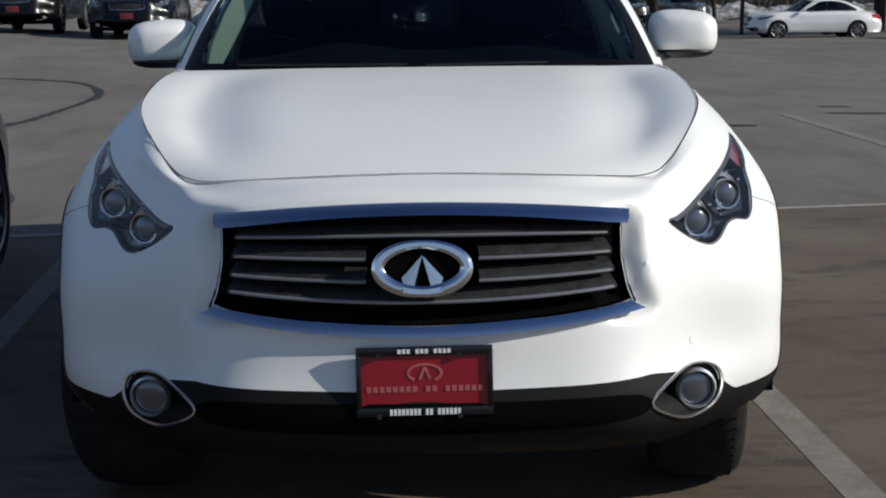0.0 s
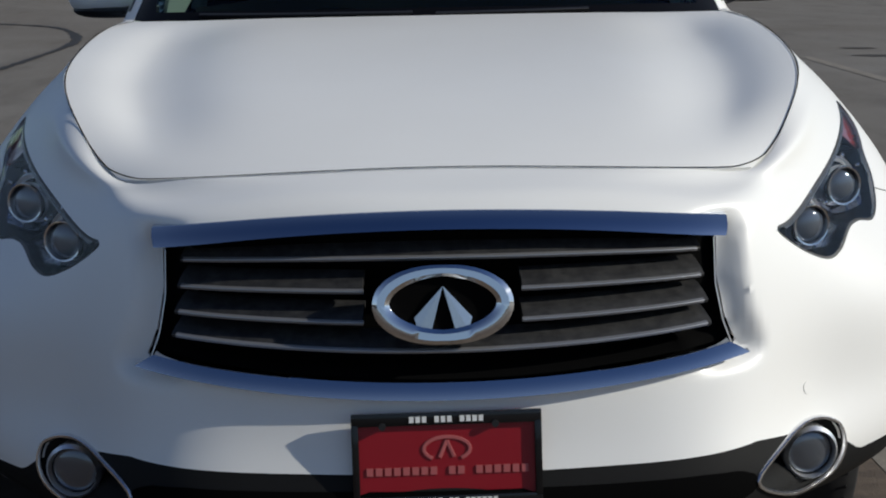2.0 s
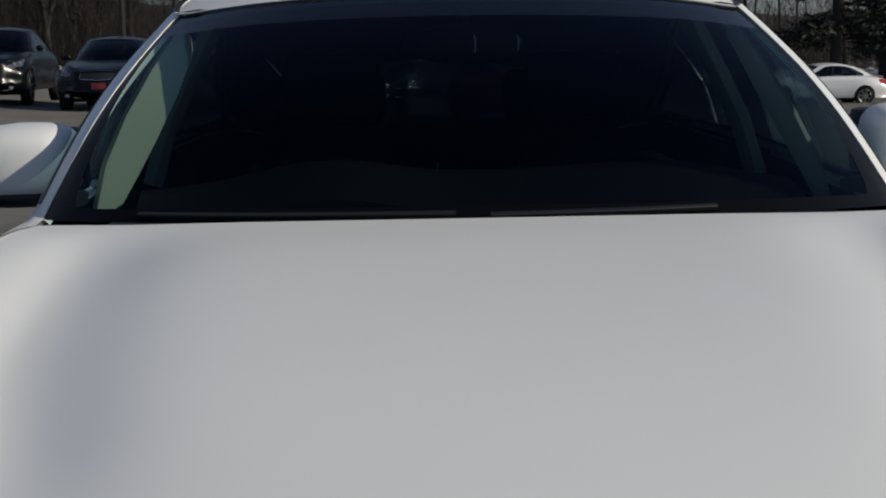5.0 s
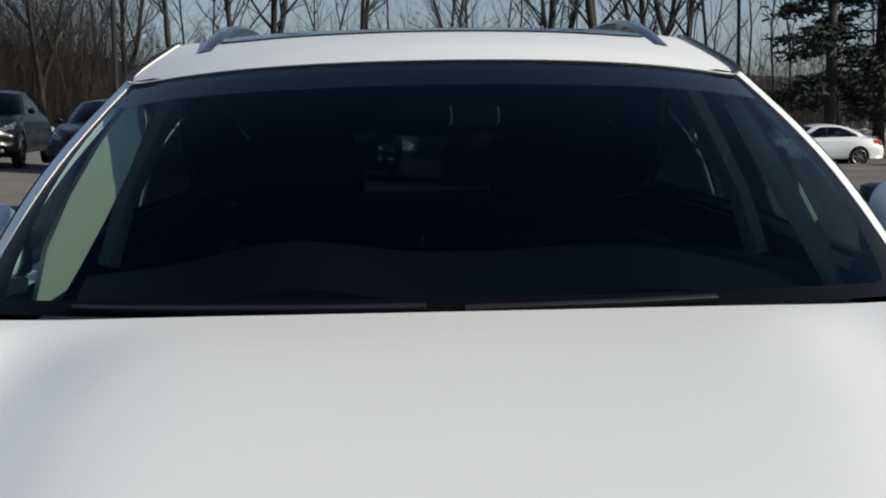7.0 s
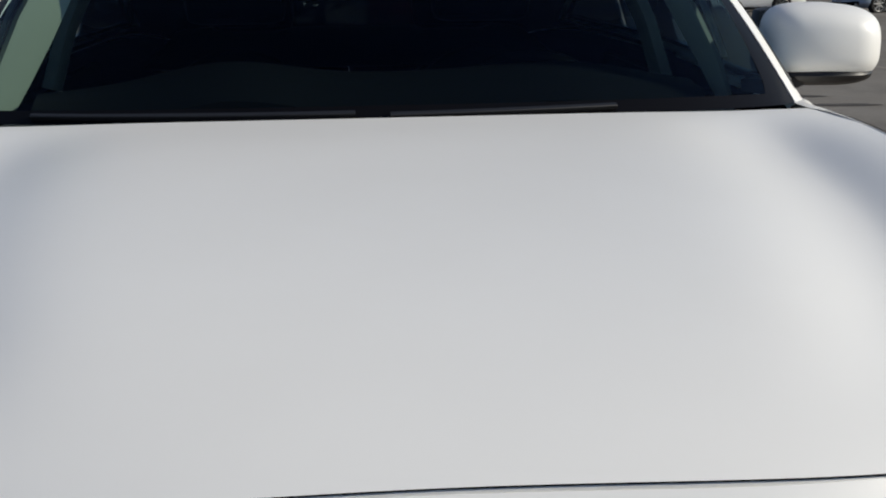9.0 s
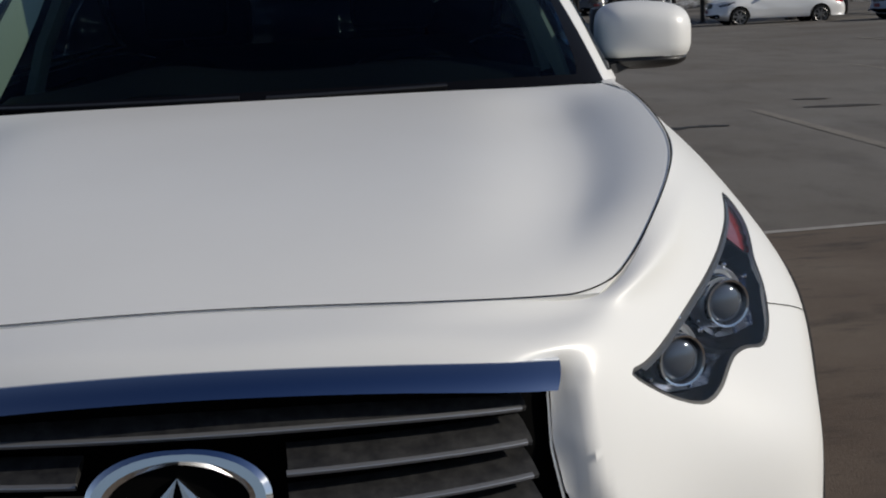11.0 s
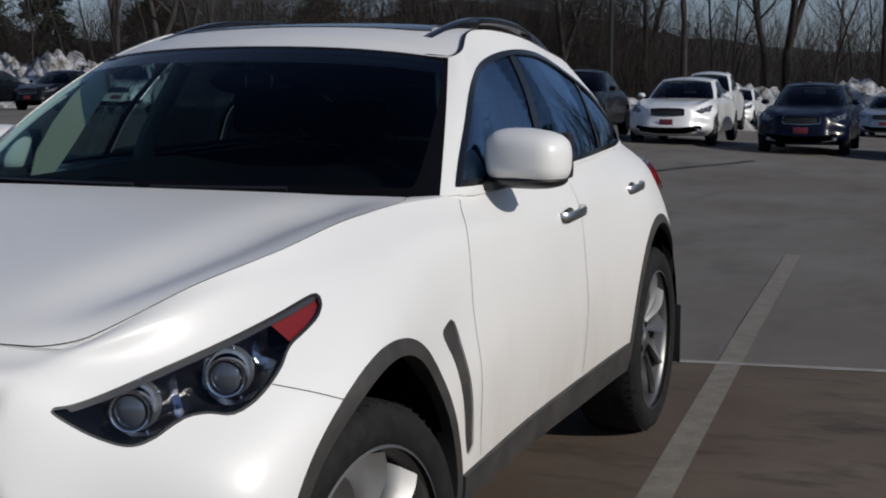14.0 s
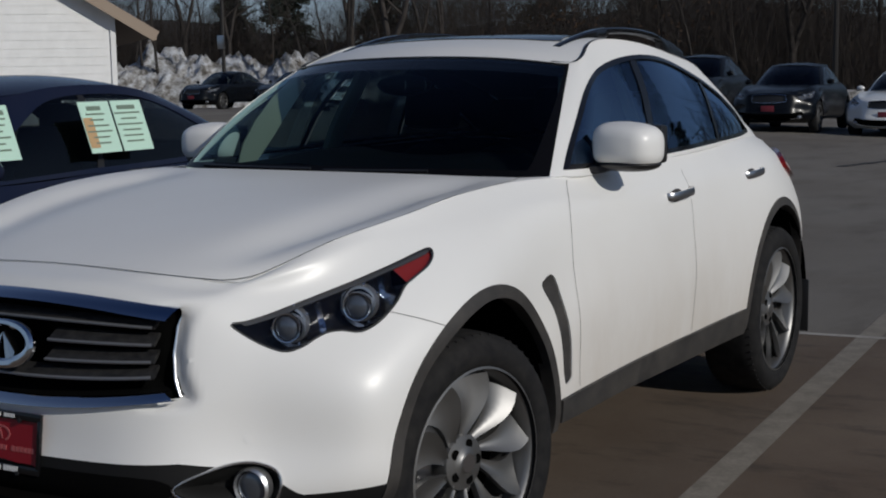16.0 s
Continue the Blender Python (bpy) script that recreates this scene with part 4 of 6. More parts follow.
        for j in (0, 4):
            bm.faces.new((top[i][j], top[i + 1][j], bot[i + 1][j], bot[i][j]))
    for i in (0, n - 1):
        for j in range(4):
            bm.faces.new((top[i][j], top[i][j + 1], bot[i][j + 1], bot[i][j]))
    bmesh.ops.recalc_face_normals(bm, faces=bm.faces)
    bm.to_mesh(blade)
    bm.free()
    blade.shade_smooth()
    blade.set_sharp_from_angle(angle=radians(45))
    blade.materials.append(ALLOY)
    for k in range(10):
        b = new("blade", blade)
        b.parent = w
        b.matrix_local = Matrix.Rotation(2 * math.pi * k / 10, 4, "X")
    bm = bmesh.new()
    lathe(bm, [(.06, .0), (.165, .0), (.168, -.006), (.165, -.02), (.06, -.02)], 40, Rz)
    part("brake_disc", bm, SATIN, w)
    # near-black disc closing the wheel, painted as the shade behind the blades
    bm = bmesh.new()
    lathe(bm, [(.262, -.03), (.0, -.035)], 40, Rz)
    part("wheel_back_shade", bm, VOID, w)
    bm = bmesh.new()
    box(bm, (.05, .07, .15), Matrix.Translation((s * .02, -.15, .03)))
    part("caliper", bm, SATIN, w, bevel=.01)
    return w


for s in (1, -1):
    for y in (FRONT_AXLE, REAR_AXLE):
        make_wheel("wheel", crossover, pose(s * .812, y, TYRE_R, 0, 0, -9 if y < 2 else 0), s)
        # wheel house, its shade put into the near-black colour
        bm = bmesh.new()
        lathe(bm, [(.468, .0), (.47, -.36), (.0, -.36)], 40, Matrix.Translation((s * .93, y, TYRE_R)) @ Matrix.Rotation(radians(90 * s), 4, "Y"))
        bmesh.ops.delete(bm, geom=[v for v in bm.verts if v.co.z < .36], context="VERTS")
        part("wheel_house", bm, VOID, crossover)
    bm = bmesh.new()
    box(bm, (.20, .012, .26), Matrix.Translation((s * .86, REAR_AXLE + .405, .34)))
    part("mud_flap", bm, BLACK, crossover, "black mud flap", bevel=.004)
    bm = bmesh.new()
    box(bm, (.12, .012, .07), Matrix.Translation((s * .87, FRONT_AXLE + .455, .375)))
    part("mud_flap", bm, BLACK, crossover, "black mud flap", bevel=.004)
# plain underbody box, the shade below the car put into its colour
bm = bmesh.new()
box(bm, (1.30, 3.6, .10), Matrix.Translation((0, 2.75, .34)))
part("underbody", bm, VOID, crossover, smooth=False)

# ---- mirrors, handles, rails, wipers ----
for s in (1, -1):
    mirror = tagged(new("wing_mirror"), "white wing mirror with dark base")
    mirror.parent = crossover
    bm = bmesh.new()
    ball(bm, (0, 0, 0), (.108, .085, .074), 32, 20)
    for v in bm.verts:
        x, y, z = v.co
        # square the oval up: flat inner end and back, low outer shoulder
        v.co.x = math.copysign(abs(x / .108) ** .5, x) * .110
        v.co.z = math.copysign(abs(z / .074) ** .56, z) * .078 - max(0, v.co.x) * .06 * (z > 0) * 2.0
        v.co.z = max(v.co.z, -.058)
        v.co.y = max(y, -.085) if y < 0 else min(y * .9, .055)
    mx, mz = (.957, 1.262) if s > 0 else (.925, 1.248)
    MM = Matrix.Translation((s * (mx - .004), 1.925, mz)) @ Matrix.Diagonal((s * 1.13, 1.2, 1.04, 1)) @ Matrix.Rotation(radians(-6), 4, "Z")
    bmesh.ops.transform(bm, matrix=MM, verts=bm.verts)
    part("cap", bm, WHITE, mirror, "white mirror cap")
    bm = bmesh.new()
    ball(bm, (0, 0, 0), (.104, .080, .026), 24, 12)
    for v in bm.verts:
        v.co.x = math.copysign(abs(v.co.x / .104) ** .65, v.co.x) * .104
    bmesh.ops.transform(bm, matrix=MM @ Matrix.Translation((-.004, .004, -.064)), verts=bm.verts)
    part("underside", bm, BLACK, mirror, "black mirror underside")
    bm = bmesh.new()
    sweep(bm, [(s * .80, 1.86, 1.175), (s * .86, 1.89, 1.180), (s * .92, 1.93, 1.198)], .09, .03, up=[(0, 0, 1)] * 3)
    part("arm", bm, BLACK, mirror)
    bm = bmesh.new()
    box(bm, (.176, .004, .10), Matrix.Translation((s * mx, 2.018, mz)))
    part("mirror_glass", bm, CHROME, mirror, bevel=.0015)
    bm = bmesh.new()
    box(bm, (.236, .062, .134), Matrix.Translation((s * (mx - .010), 1.984, mz)))
    part("rim", bm, BLACK, mirror, "black mirror rim", bevel=.016)
    for y0, y1, x in ((2.39, 2.635, .918), (3.335, 3.57, .902)):
        bm = bmesh.new()
        z0 = 1.036 + (y0 - 2.4) * .012
        path = [(s * (x - .004), y0, z0), (s * (x + .020), y0 + .03, z0 + .001), (s * (x + .026), (y0 + y1) / 2, z0 + .004), (s * (x + .020), y1 - .03, z0 + .006), (s * (x - .006), y1, z0 + .007)]
        P = natural(range(5), path, np.linspace(0, 4, 17))
        sweep(bm, P, .030, .014, up=[(s, 0, 0)] * 17, round_=.5)
        part("door_handle", bm, SATIN, crossover, "satin silver door handle")
        bm = bmesh.new()
        ball(bm, (s * (x + .002), y0 + .08, z0), (.008, .06, .026), 20, 10)
        part("handle_cup", bm, CLAD, crossover)
    bm = bmesh.new()
    top = natural(range(6), [(s * .488, 2.30, 1.616), (s * .488, 2.50, 1.660), (s * .484, 2.74, 1.690), (s * .474, 3.08, 1.695), (s * .462, 3.42, 1.664), (s * .448, 3.72, 1.598)], np.linspace(0, 5, 41))
    path, tall = [], []
    for k, p in enumerate(top):
        q, _ = roof_skin.at(0, p[0], 1, p[1])
        path.append((p[0], p[1], (p[2] - .014) if 16 < k < 33 else (p[2] + min(p[2] - .028, q[2] - .010)) / 2))
        tall.append(.028 if 16 < k < 33 else p[2] - min(p[2] - .028, q[2] - .010))
    sweep(bm, path, [.040 - .006 * math.sin(math.pi * k / 40) for k in range(41)], tall, up=[(0, 0, 1)] * 41, round_=.45)
    part("roof_rail", bm, GLOSSBLACK, crossover, "dark arched roof rail")
    # tail lamp wraps the rear corner
    d_tail = np.where(Y > 4.0, inside(soft([(4.05, 1.055), (4.2, 1.10), (4.55, 1.07), (4.70, .99), (4.58, .94), (4.2, .98)], 3), Y, Z), -1)
    panel("tail_lamp", shell, [np.where(X > .45, d_tail, -1)], material("tail_red", (.20, .008, .010), .15, coat_weight=1.0), crossover, "red tail lamp", lift=.022, side=s, rim=.03)
for x0, x1 in ((-.60, -.04), (.02, .42)):
    bm = bmesh.new()
    pts = []
    for x in np.linspace(x0, x1, 14):
        p, n = house.at(0, x, 2, 1.190 + .004 * (x - x0) / .68, house.V[:, 1] < 2)
        pts.append((x, p[1] - .006, p[2] - .002))
    sweep(bm, pts, .011, .010, up=[(0, -.4, .9)] * 14)
    part("wiper", bm, BLACK, crossover, "black wiper arm")
bm = bmesh.new()
sweep(bm, [(x, 1.405 + .15 * (abs(x) / .68) ** 2, 1.178 - .014 * (abs(x) / .68) ** 2) for x in np.linspace(-.66, .66, 25)], .09, .008, up=[(0, -.2, 1)] * 25)
part("cowl", bm, BLACK, crossover, "black plastic cowl")

# ---- cabin ----
CREAM = material("cabin_cream", (.40, .385, .32), .7)
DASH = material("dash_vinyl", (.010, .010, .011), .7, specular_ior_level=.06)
bump(DASH, noise_node(DASH, 400, 2).outputs["Fac"], .3, .001)
bm = bmesh.new()
sweep(bm, [(x, 1.90 - .06 * (x / .7) ** 2, 1.128 + .028 * math.exp(-((x - .41) / .20) ** 2) + .034 * math.exp(-((x + .29) / .16) ** 2) - .03 * (x / .7) ** 2) for x in np.linspace(-.66, .66, 45)], .56, .15, up=[(0, 0, 1)] * 45, round_=.5)
part("dashboard", bm, DASH, crossover, "black dashboard")
for x in (-.279, -.257):
    bm = bmesh.new()
    sweep(bm, [(x + .010 * math.cos(a), 1.742, 1.215 + .006 * math.sin(a)) for a in np.linspace(0, 2 * math.pi, 17)[:-1]], .003, .003, closed=True, up=[(0, -1, 0)] * 16)
    part("dash_emblem", bm, SATIN, crossover, "small silver emblem")
bm = bmesh.new()
W = Matrix.Translation((.36, 2.18, 1.06)) @ Matrix.Rotation(radians(-65), 4, "X")
sweep(bm, [W @ Vector((.185 * math.cos(a), .185 * math.sin(a), 0)) for a in np.linspace(0, 2 * math.pi, 33)[:-1]], .03, .03, closed=True, up=[W.to_3x3() @ Vector((0, 0, 1))] * 32, round_=.6)
ball(bm, W @ Vector((0, 0, -.01)), (.08, .06, .05), 16, 10)
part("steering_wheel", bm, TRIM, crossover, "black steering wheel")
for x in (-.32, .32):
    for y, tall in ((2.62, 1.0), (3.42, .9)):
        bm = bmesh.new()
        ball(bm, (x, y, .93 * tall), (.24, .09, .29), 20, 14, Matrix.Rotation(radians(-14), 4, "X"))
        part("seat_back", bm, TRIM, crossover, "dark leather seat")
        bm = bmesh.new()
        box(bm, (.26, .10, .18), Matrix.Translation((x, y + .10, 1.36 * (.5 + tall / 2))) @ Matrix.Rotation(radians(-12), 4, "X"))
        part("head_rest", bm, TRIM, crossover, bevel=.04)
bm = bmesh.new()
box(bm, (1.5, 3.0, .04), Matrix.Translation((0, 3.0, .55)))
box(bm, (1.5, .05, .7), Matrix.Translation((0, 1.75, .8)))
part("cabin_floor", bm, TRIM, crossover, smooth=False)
for s in (1, -1):
    bm = bmesh.new()
    sweep(bm, [(s * .757, 1.91, 1.13), (s * .725, 1.94, 1.22), (s * .685, 1.98, 1.31), (s * .642, 2.03, 1.40), (s * .60, 2.12, 1.50)], [w * (.55 if s > 0 else 1) for w in (.05, .09, .10, .09, .06)], .02, up=[(-s, -.55, .2)] * 5)
    part("pillar_trim", bm, CREAM, crossover, "cream windscreen pillar lining")
    bm = bmesh.new()
    sweep(bm, [(s * .765, 2.53, 1.13), (s * .724, 2.55, 1.273), (s * .675, 2.57, 1.381), (s * .605, 2.61, 1.53)], [.10, .09, .08, .07], .035, up=[(-s, 0, .2)] * 4)
    part("door_pillar_trim", bm, CREAM, crossover, "cream door pillar lining")
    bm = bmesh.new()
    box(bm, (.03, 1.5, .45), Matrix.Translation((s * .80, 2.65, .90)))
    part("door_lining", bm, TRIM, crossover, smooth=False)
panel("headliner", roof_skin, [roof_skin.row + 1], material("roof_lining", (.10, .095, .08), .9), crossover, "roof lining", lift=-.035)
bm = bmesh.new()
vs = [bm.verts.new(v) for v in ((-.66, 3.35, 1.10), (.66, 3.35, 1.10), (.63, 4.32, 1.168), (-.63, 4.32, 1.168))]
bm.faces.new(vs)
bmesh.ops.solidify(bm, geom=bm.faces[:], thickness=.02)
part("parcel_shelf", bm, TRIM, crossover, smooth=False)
bm = bmesh.new()
ball(bm, (.0, 1.98, 1.475), (.125, .03, .042), 24, 12)
rod(bm, (0, 1.98, 1.50), (0, 2.08, 1.57), .012)
part("rear_view_mirror", bm, TRIM, crossover, "black rear-view mirror")
for x in (.018, .108):
    bm = bmesh.new()
    sweep(bm, [(x + .006 * math.cos(a) * (1 if x > 0 else -1), 1.948, 1.475 + .020 * math.sin(a)) for a in np.linspace(-1.1, 1.1, 9)], .003, .003, up=[(0, -1, 0)] * 9)
    part("mirror_rim", bm, MUTED_SIDE, crossover, "bright edge of the mirror")


# ---- ground ----
def ground_z(x, y):
    """The lot falls gently away behind the car and to one side."""
    y = min(y, 75)
    side = min(1.0, max(0.0, (y - 6) / 18))
    return -0.045 * (min(8.0, max(-14.0, x)) + 1.5) * side - 0.006 * max(0.0, y - 6) - 0.022 * min(23.0, max(0.0, y - 27))


ASPHALT = material("asphalt", (.10, .095, .088), .9)
t_, n_, l_, b_ = nodes_of(ASPHALT)
big = noise_node(ASPHALT, .30, 5, .6)
mid = noise_node(ASPHALT, 1.6, 5, .65, stretch=(1, .4, 1))
grit = noise_node(ASPHALT, 130, 3, .7)
c1 = ramp(ASPHALT, big.outputs["Fac"], [(.30, (.112, .097, .080)), (.55, (.151, .139, .122)), (.75, (.180, .171, .156))]).outputs["Color"]
c2 = mixed(ASPHALT, c1, (.058, .048, .040), ramp(ASPHALT, mid.outputs["Fac"], [(.50, (0, 0, 0)), (.75, (.6, .6, .6))]).outputs["Color"])
c3 = mixed(ASPHALT, c2, ramp(ASPHALT, grit.outputs["Fac"], [(.3, (.30, .30, .30)), (.7, (.75, .72, .70))]).outputs["Color"], .35, "OVERLAY")
l_.new(c3, b_.inputs["Base Color"])
bump(ASPHALT, grit.outputs["Fac"], .6, .004)
gx = np.concatenate([-np.geomspace(2500, 45, 14), np.linspace(-42, 42, 57), np.geomspace(45, 2500, 14)])
gy = np.concatenate([-np.geomspace(2500, 20, 14), np.linspace(-18, 76, 64), np.geomspace(80, 2500, 14)])
GW = len(gx)
tagged(raw("ground", [(x, y, ground_z(x, y)) for y in gy for x in gx], [(j * GW + i, j * GW + i + 1, (j + 1) * GW + i + 1, (j + 1) * GW + i) for j in range(len(gy) - 1) for i in range(GW - 1)], ASPHALT), "worn grey-brown asphalt parking lot with stains", "ground", kind="structure")


BROWN = material("brown_asphalt", (.09, .07, .05), .85)
m1, m2, m3 = noise_node(BROWN, .7, 5, .6), noise_node(BROWN, 3.5, 5, .7, stretch=(.4, 1, 1)), noise_node(BROWN, 140, 3, .7)
k1 = ramp(BROWN, m1.outputs["Fac"], [(.3, (.078, .053, .036)), (.55, (.116, .088, .065)), (.78, (.165, .135, .105))]).outputs["Color"]
k2 = mixed(BROWN, k1, (.030, .024, .018), ramp(BROWN, m2.outputs["Fac"], [(.52, (0, 0, 0)), (.68, (.85, .85, .85))]).outputs["Color"])
nodes_of(BROWN)[2].new(mixed(BROWN, k2, ramp(BROWN, m3.outputs["Fac"], [(.3, (.28, .28, .28)), (.7, (.76, .72, .68))]).outputs["Color"], .4, "OVERLAY"), nodes_of(BROWN)[3].inputs["Base Color"])
bump(BROWN, m3.outputs["Fac"], .6, .004)
bv = [(x, (-3.4 if j == 0 else 5.19 + .1236 * (x - 1.08)), .0015) for x in np.linspace(-40, 8, 30) for j in (0, 1)]
tagged(raw("pavement", bv, [(2 * i, 2 * i + 2, 2 * i + 3, 2 * i + 1) for i in range(29)], BROWN, smooth=False), "darker brown patch of older asphalt", "pavement", kind="structure")


def stripe(name, points, width, mat, label, rise=.0055, wobble=0.0, category="marking"):
    """A flat band along points on the ground."""
    bm = bmesh.new()
    P = natural(range(len(points)), points, np.linspace(0, len(points) - 1, max(2, 12 * (len(points) - 1)))) if len(points) > 2 else np.array([np.array(points[0]) + (np.array(points[1]) - np.array(points[0])) * k / 30 for k in range(31)])
    prev = None
    for i, p in enumerate(P):
        q = P[min(i + 1, len(P) - 1)] - P[max(i - 1, 0)]
        n = np.array([-q[1], q[0]]) / max(np.hypot(*q), 1e-6)
        w = width * (1 + wobble * random.uniform(-1, 1)) / 2
        pair = [bm.verts.new((*(p + n * k * w), ground_z(*(p + n * k * w)) + rise)) for k in (-1, 1)]
        if prev:
            bm.faces.new((prev[0], prev[1], pair[1], pair[0]))
        prev = pair
    return tagged(part(name, bm, mat, smooth=False), label, category, kind="structure")


LINE = material("worn_line_paint", (.30, .29, .26), .8)
wear = noise_node(LINE, 9, 6, .7)
fine_wear = noise_node(LINE, 70, 3, .7)
k1 = ramp(LINE, wear.outputs["Fac"], [(.36, (.235, .21, .175)), (.66, (.165, .145, .118))]).outputs["Color"]
nodes_of(LINE)[2].new(mixed(LINE, k1, ramp(LINE, fine_wear.outputs["Fac"], [(.4, (.3, .3, .3)), (.65, (.7, .7, .7))]).outputs["Color"], .25, "OVERLAY"), nodes_of(LINE)[3].inputs["Base Color"])
THINLINE = material("thin_line_paint", (.34, .32, .29), .8)
nodes_of(THINLINE)[2].new(ramp(THINLINE, noise_node(THINLINE, 6, 5, .7).outputs["Fac"], [(.38, (.37, .35, .32)), (.66, (.23, .21, .185))]).outputs["Color"], nodes_of(THINLINE)[3].inputs["Base Color"])
TAR = material("tar", (.022, .020, .018), .7)
bump(TAR, noise_node(TAR, 60, 3).outputs["Fac"], .4, .003)
STAIN = material("oil_stain", (.045, .038, .032), .8)
for k in range(-1, 4):
    x0 = 1.325 + 2.98 * k
    if k == -1:
        x0 = -1.62
    far = (x0 - .56, 9.95) if k < 1 else (x0 - .34, 11.9)
    stripe("parking_line", [(x0, -.6), far], .125, LINE, "worn white parking bay line on asphalt", rise=.003)
for a_, b_ in (((7.6, 17), (8.15, 29.5)), ((10.5, 17), (11.1, 29.5))):
    stripe("parking_line", [a_, b_], .12, LINE, "faded white bay line on asphalt")
stripe("cross_line", [(-4.5, 4.50), (9.5, 6.23)], .066, THINLINE, "thin white line across the bays", rise=.0045)
stripe("tar_crack", [(-4.4, 9.6), (-4.12, 10.7), (-4.0, 11.3), (-3.93, 12.6), (-3.95, 13.9), (-4.3, 15.1), (-4.82, 15.85), (-5.84, 16.2), (-7.2, 16.3)], .10, TAR, "dark sealed crack in asphalt", wobble=.5)
stripe("tar_crack", [(-2.6, 18.4), (-2.45, 19.1), (-2.1, 20.6), (-1.75, 21.8), (-1.5, 23.0)], .13, TAR, "dark sealed crack in asphalt", wobble=.5)
stripe("tar_crack", [(2.55, 10.2), (3.0, 10.5), (3.35, 10.5)], .14, TAR, "short dark tar patch on asphalt", wobble=.4)
for x, y, rx, ry in ((4.86, 12.0, .40, .12), (4.86, 12.95, .2, .09)):
    bm = bmesh.new()
    rim = [bm.verts.new((x + rx * math.cos(a) * random.uniform(.75, 1.15), y + ry * math.sin(a) * random.uniform(.75, 1.15), ground_z(x, y) + .006)) for a in np.linspace(0, 2 * math.pi, 25)[:-1]]
    for v in rim:
        v.co.z = ground_z(v.co.x, v.co.y) + .006
    bm.faces.new(rim)
    tagged(part("stain", bm, STAIN, smooth=False), "dark oil stain on asphalt", "stain", kind="structure")


# ---- other cars ----
def mapped(rail, kx=.92, kz=.82):
    return [(x * kx, y * .985, z * kz) for x, y, z in rail]


S_BASE = [(0, 1.38, .97), (.37, 1.42, .967), (.62, 1.54, .96), (.72, 1.66, .955), (.765, 2.0, .955), (.775, 2.6, .968), (.745, 3.3, .98), (.69, 3.75, .99), (.61, 3.98, .99), (.50, 4.08, .99), (.25, 4.15, .99), (0, 4.16, .99)]
S_EDGE = [(0, 2.05, 1.37), (.32, 2.08, 1.36), (.49, 2.14, 1.34), (.53, 2.22, 1.345), (.55, 2.4, 1.37), (.55, 2.75, 1.385), (.53, 3.1, 1.36), (.50, 3.3, 1.32), (.46, 3.38, 1.31), (.40, 3.42, 1.31), (.2, 3.45, 1.32), (0, 3.46, 1.32)]
S_ROOF = [(.49, 2.14, 2.05, 1.34, 1.37), (.54, 2.3, 2.27, 1.355, 1.40), (.55, 2.6, 2.6, 1.38, 1.425), (.535, 3.0, 3.0, 1.365, 1.41), (.46, 3.38, 3.46, 1.31, 1.32)]
S_DECK = [(.61, 3.98, 4.12, .985, .995), (.64, 4.2, 4.3, .985, .998), (.60, 4.42, 4.5, .98, .99)]
CARGLASS = glass_mix("far_car_glass", (.75, .85, .88), .34, straight=.035)
DEALER = material("dealer_plate", (.16, .018, .030), .5)
LAMPGLASS = material("far_lamp", (.30, .31, .33), .15, .5, coat_weight=1.0)
LAMPDARK = material("far_lamp_bowl", (.10, .105, .115), .2, .4, coat_weight=1.0)
TAILRED = material("far_tail_red", (.35, .01, .012), .15, coat_weight=1.0)
sed_shell = Skin([mapped(r) for r in (RAIL_0, RAIL_1, RAIL_2, RAIL_3, RAIL_4, RAIL_5, RAIL_6, RAIL_7)], 90, 34)
sed_house = Skin([S_BASE, [tuple((a + b) / 2 + c * .8 for a, b, c in zip(*t)) for t in zip(S_BASE, S_EDGE, OUT)], S_EDGE], 70, 18)
sed_hood = Lid([(w * .92, ys * .985, yc * .985, zs * .82, zc * .82) for w, ys, yc, zs, zc in HOOD], 24, 30, lambda b, a: .8 * hood_profile(b, a), 2.6, (4.0, 1.9))
sed_roof = Lid(S_ROOF, 16, 24, lambda b, a: .01 * (1 - b ** 4))
sed_deck = Lid(S_DECK, 16, 12, lambda b, a: 0 * b)


def far_wheel(parent, m, s, r=.325):
    w = new("wheel")
    w.parent = parent
    w.matrix_local = m
    Rz = Matrix.Rotation(radians(90 * s), 4, "Y")
    k = r / .325
    bm = bmesh.new()
    lathe(bm, [(.225 * k, .09), (.26 * k, .105), (.30 * k, .10), (.32 * k, .075), (.325 * k, 0), (.32 * k, -.08), (.24 * k, -.1)], 28, Rz)
    part("tyre", bm, RUBBER, w)
    bm = bmesh.new()
    lathe(bm, [(.228 * k, .10), (.215 * k, .09), (.205 * k, .04), (.0, .03)], 28, Rz)
    part("rim_well", bm, BLACK, w)
    bm = bmesh.new()
    lathe(bm, [(.235 * k, .100), (.226 * k, .106), (.212 * k, .098)], 28, Rz)
    part("rim", bm, ALLOY, w, "silver rim")
    bm = bmesh.new()
    hub = bm.verts.new(Rz @ Vector((0, 0, .095)))
    ring = []
    for i in range(28):
        a = 2 * math.pi * i / 28
        q = .218 * k if i % 4 < 2 else .075 * k
        ring.append(bm.verts.new(Rz @ Vector((q * math.cos(a), q * math.sin(a), .092 if i % 4 < 2 else .082))))
    for i in range(28):
        bm.faces.new((hub, ring[i], ring[(i + 1) % 28]))
    part("spokes", bm, ALLOY, w, "silver alloy spokes")


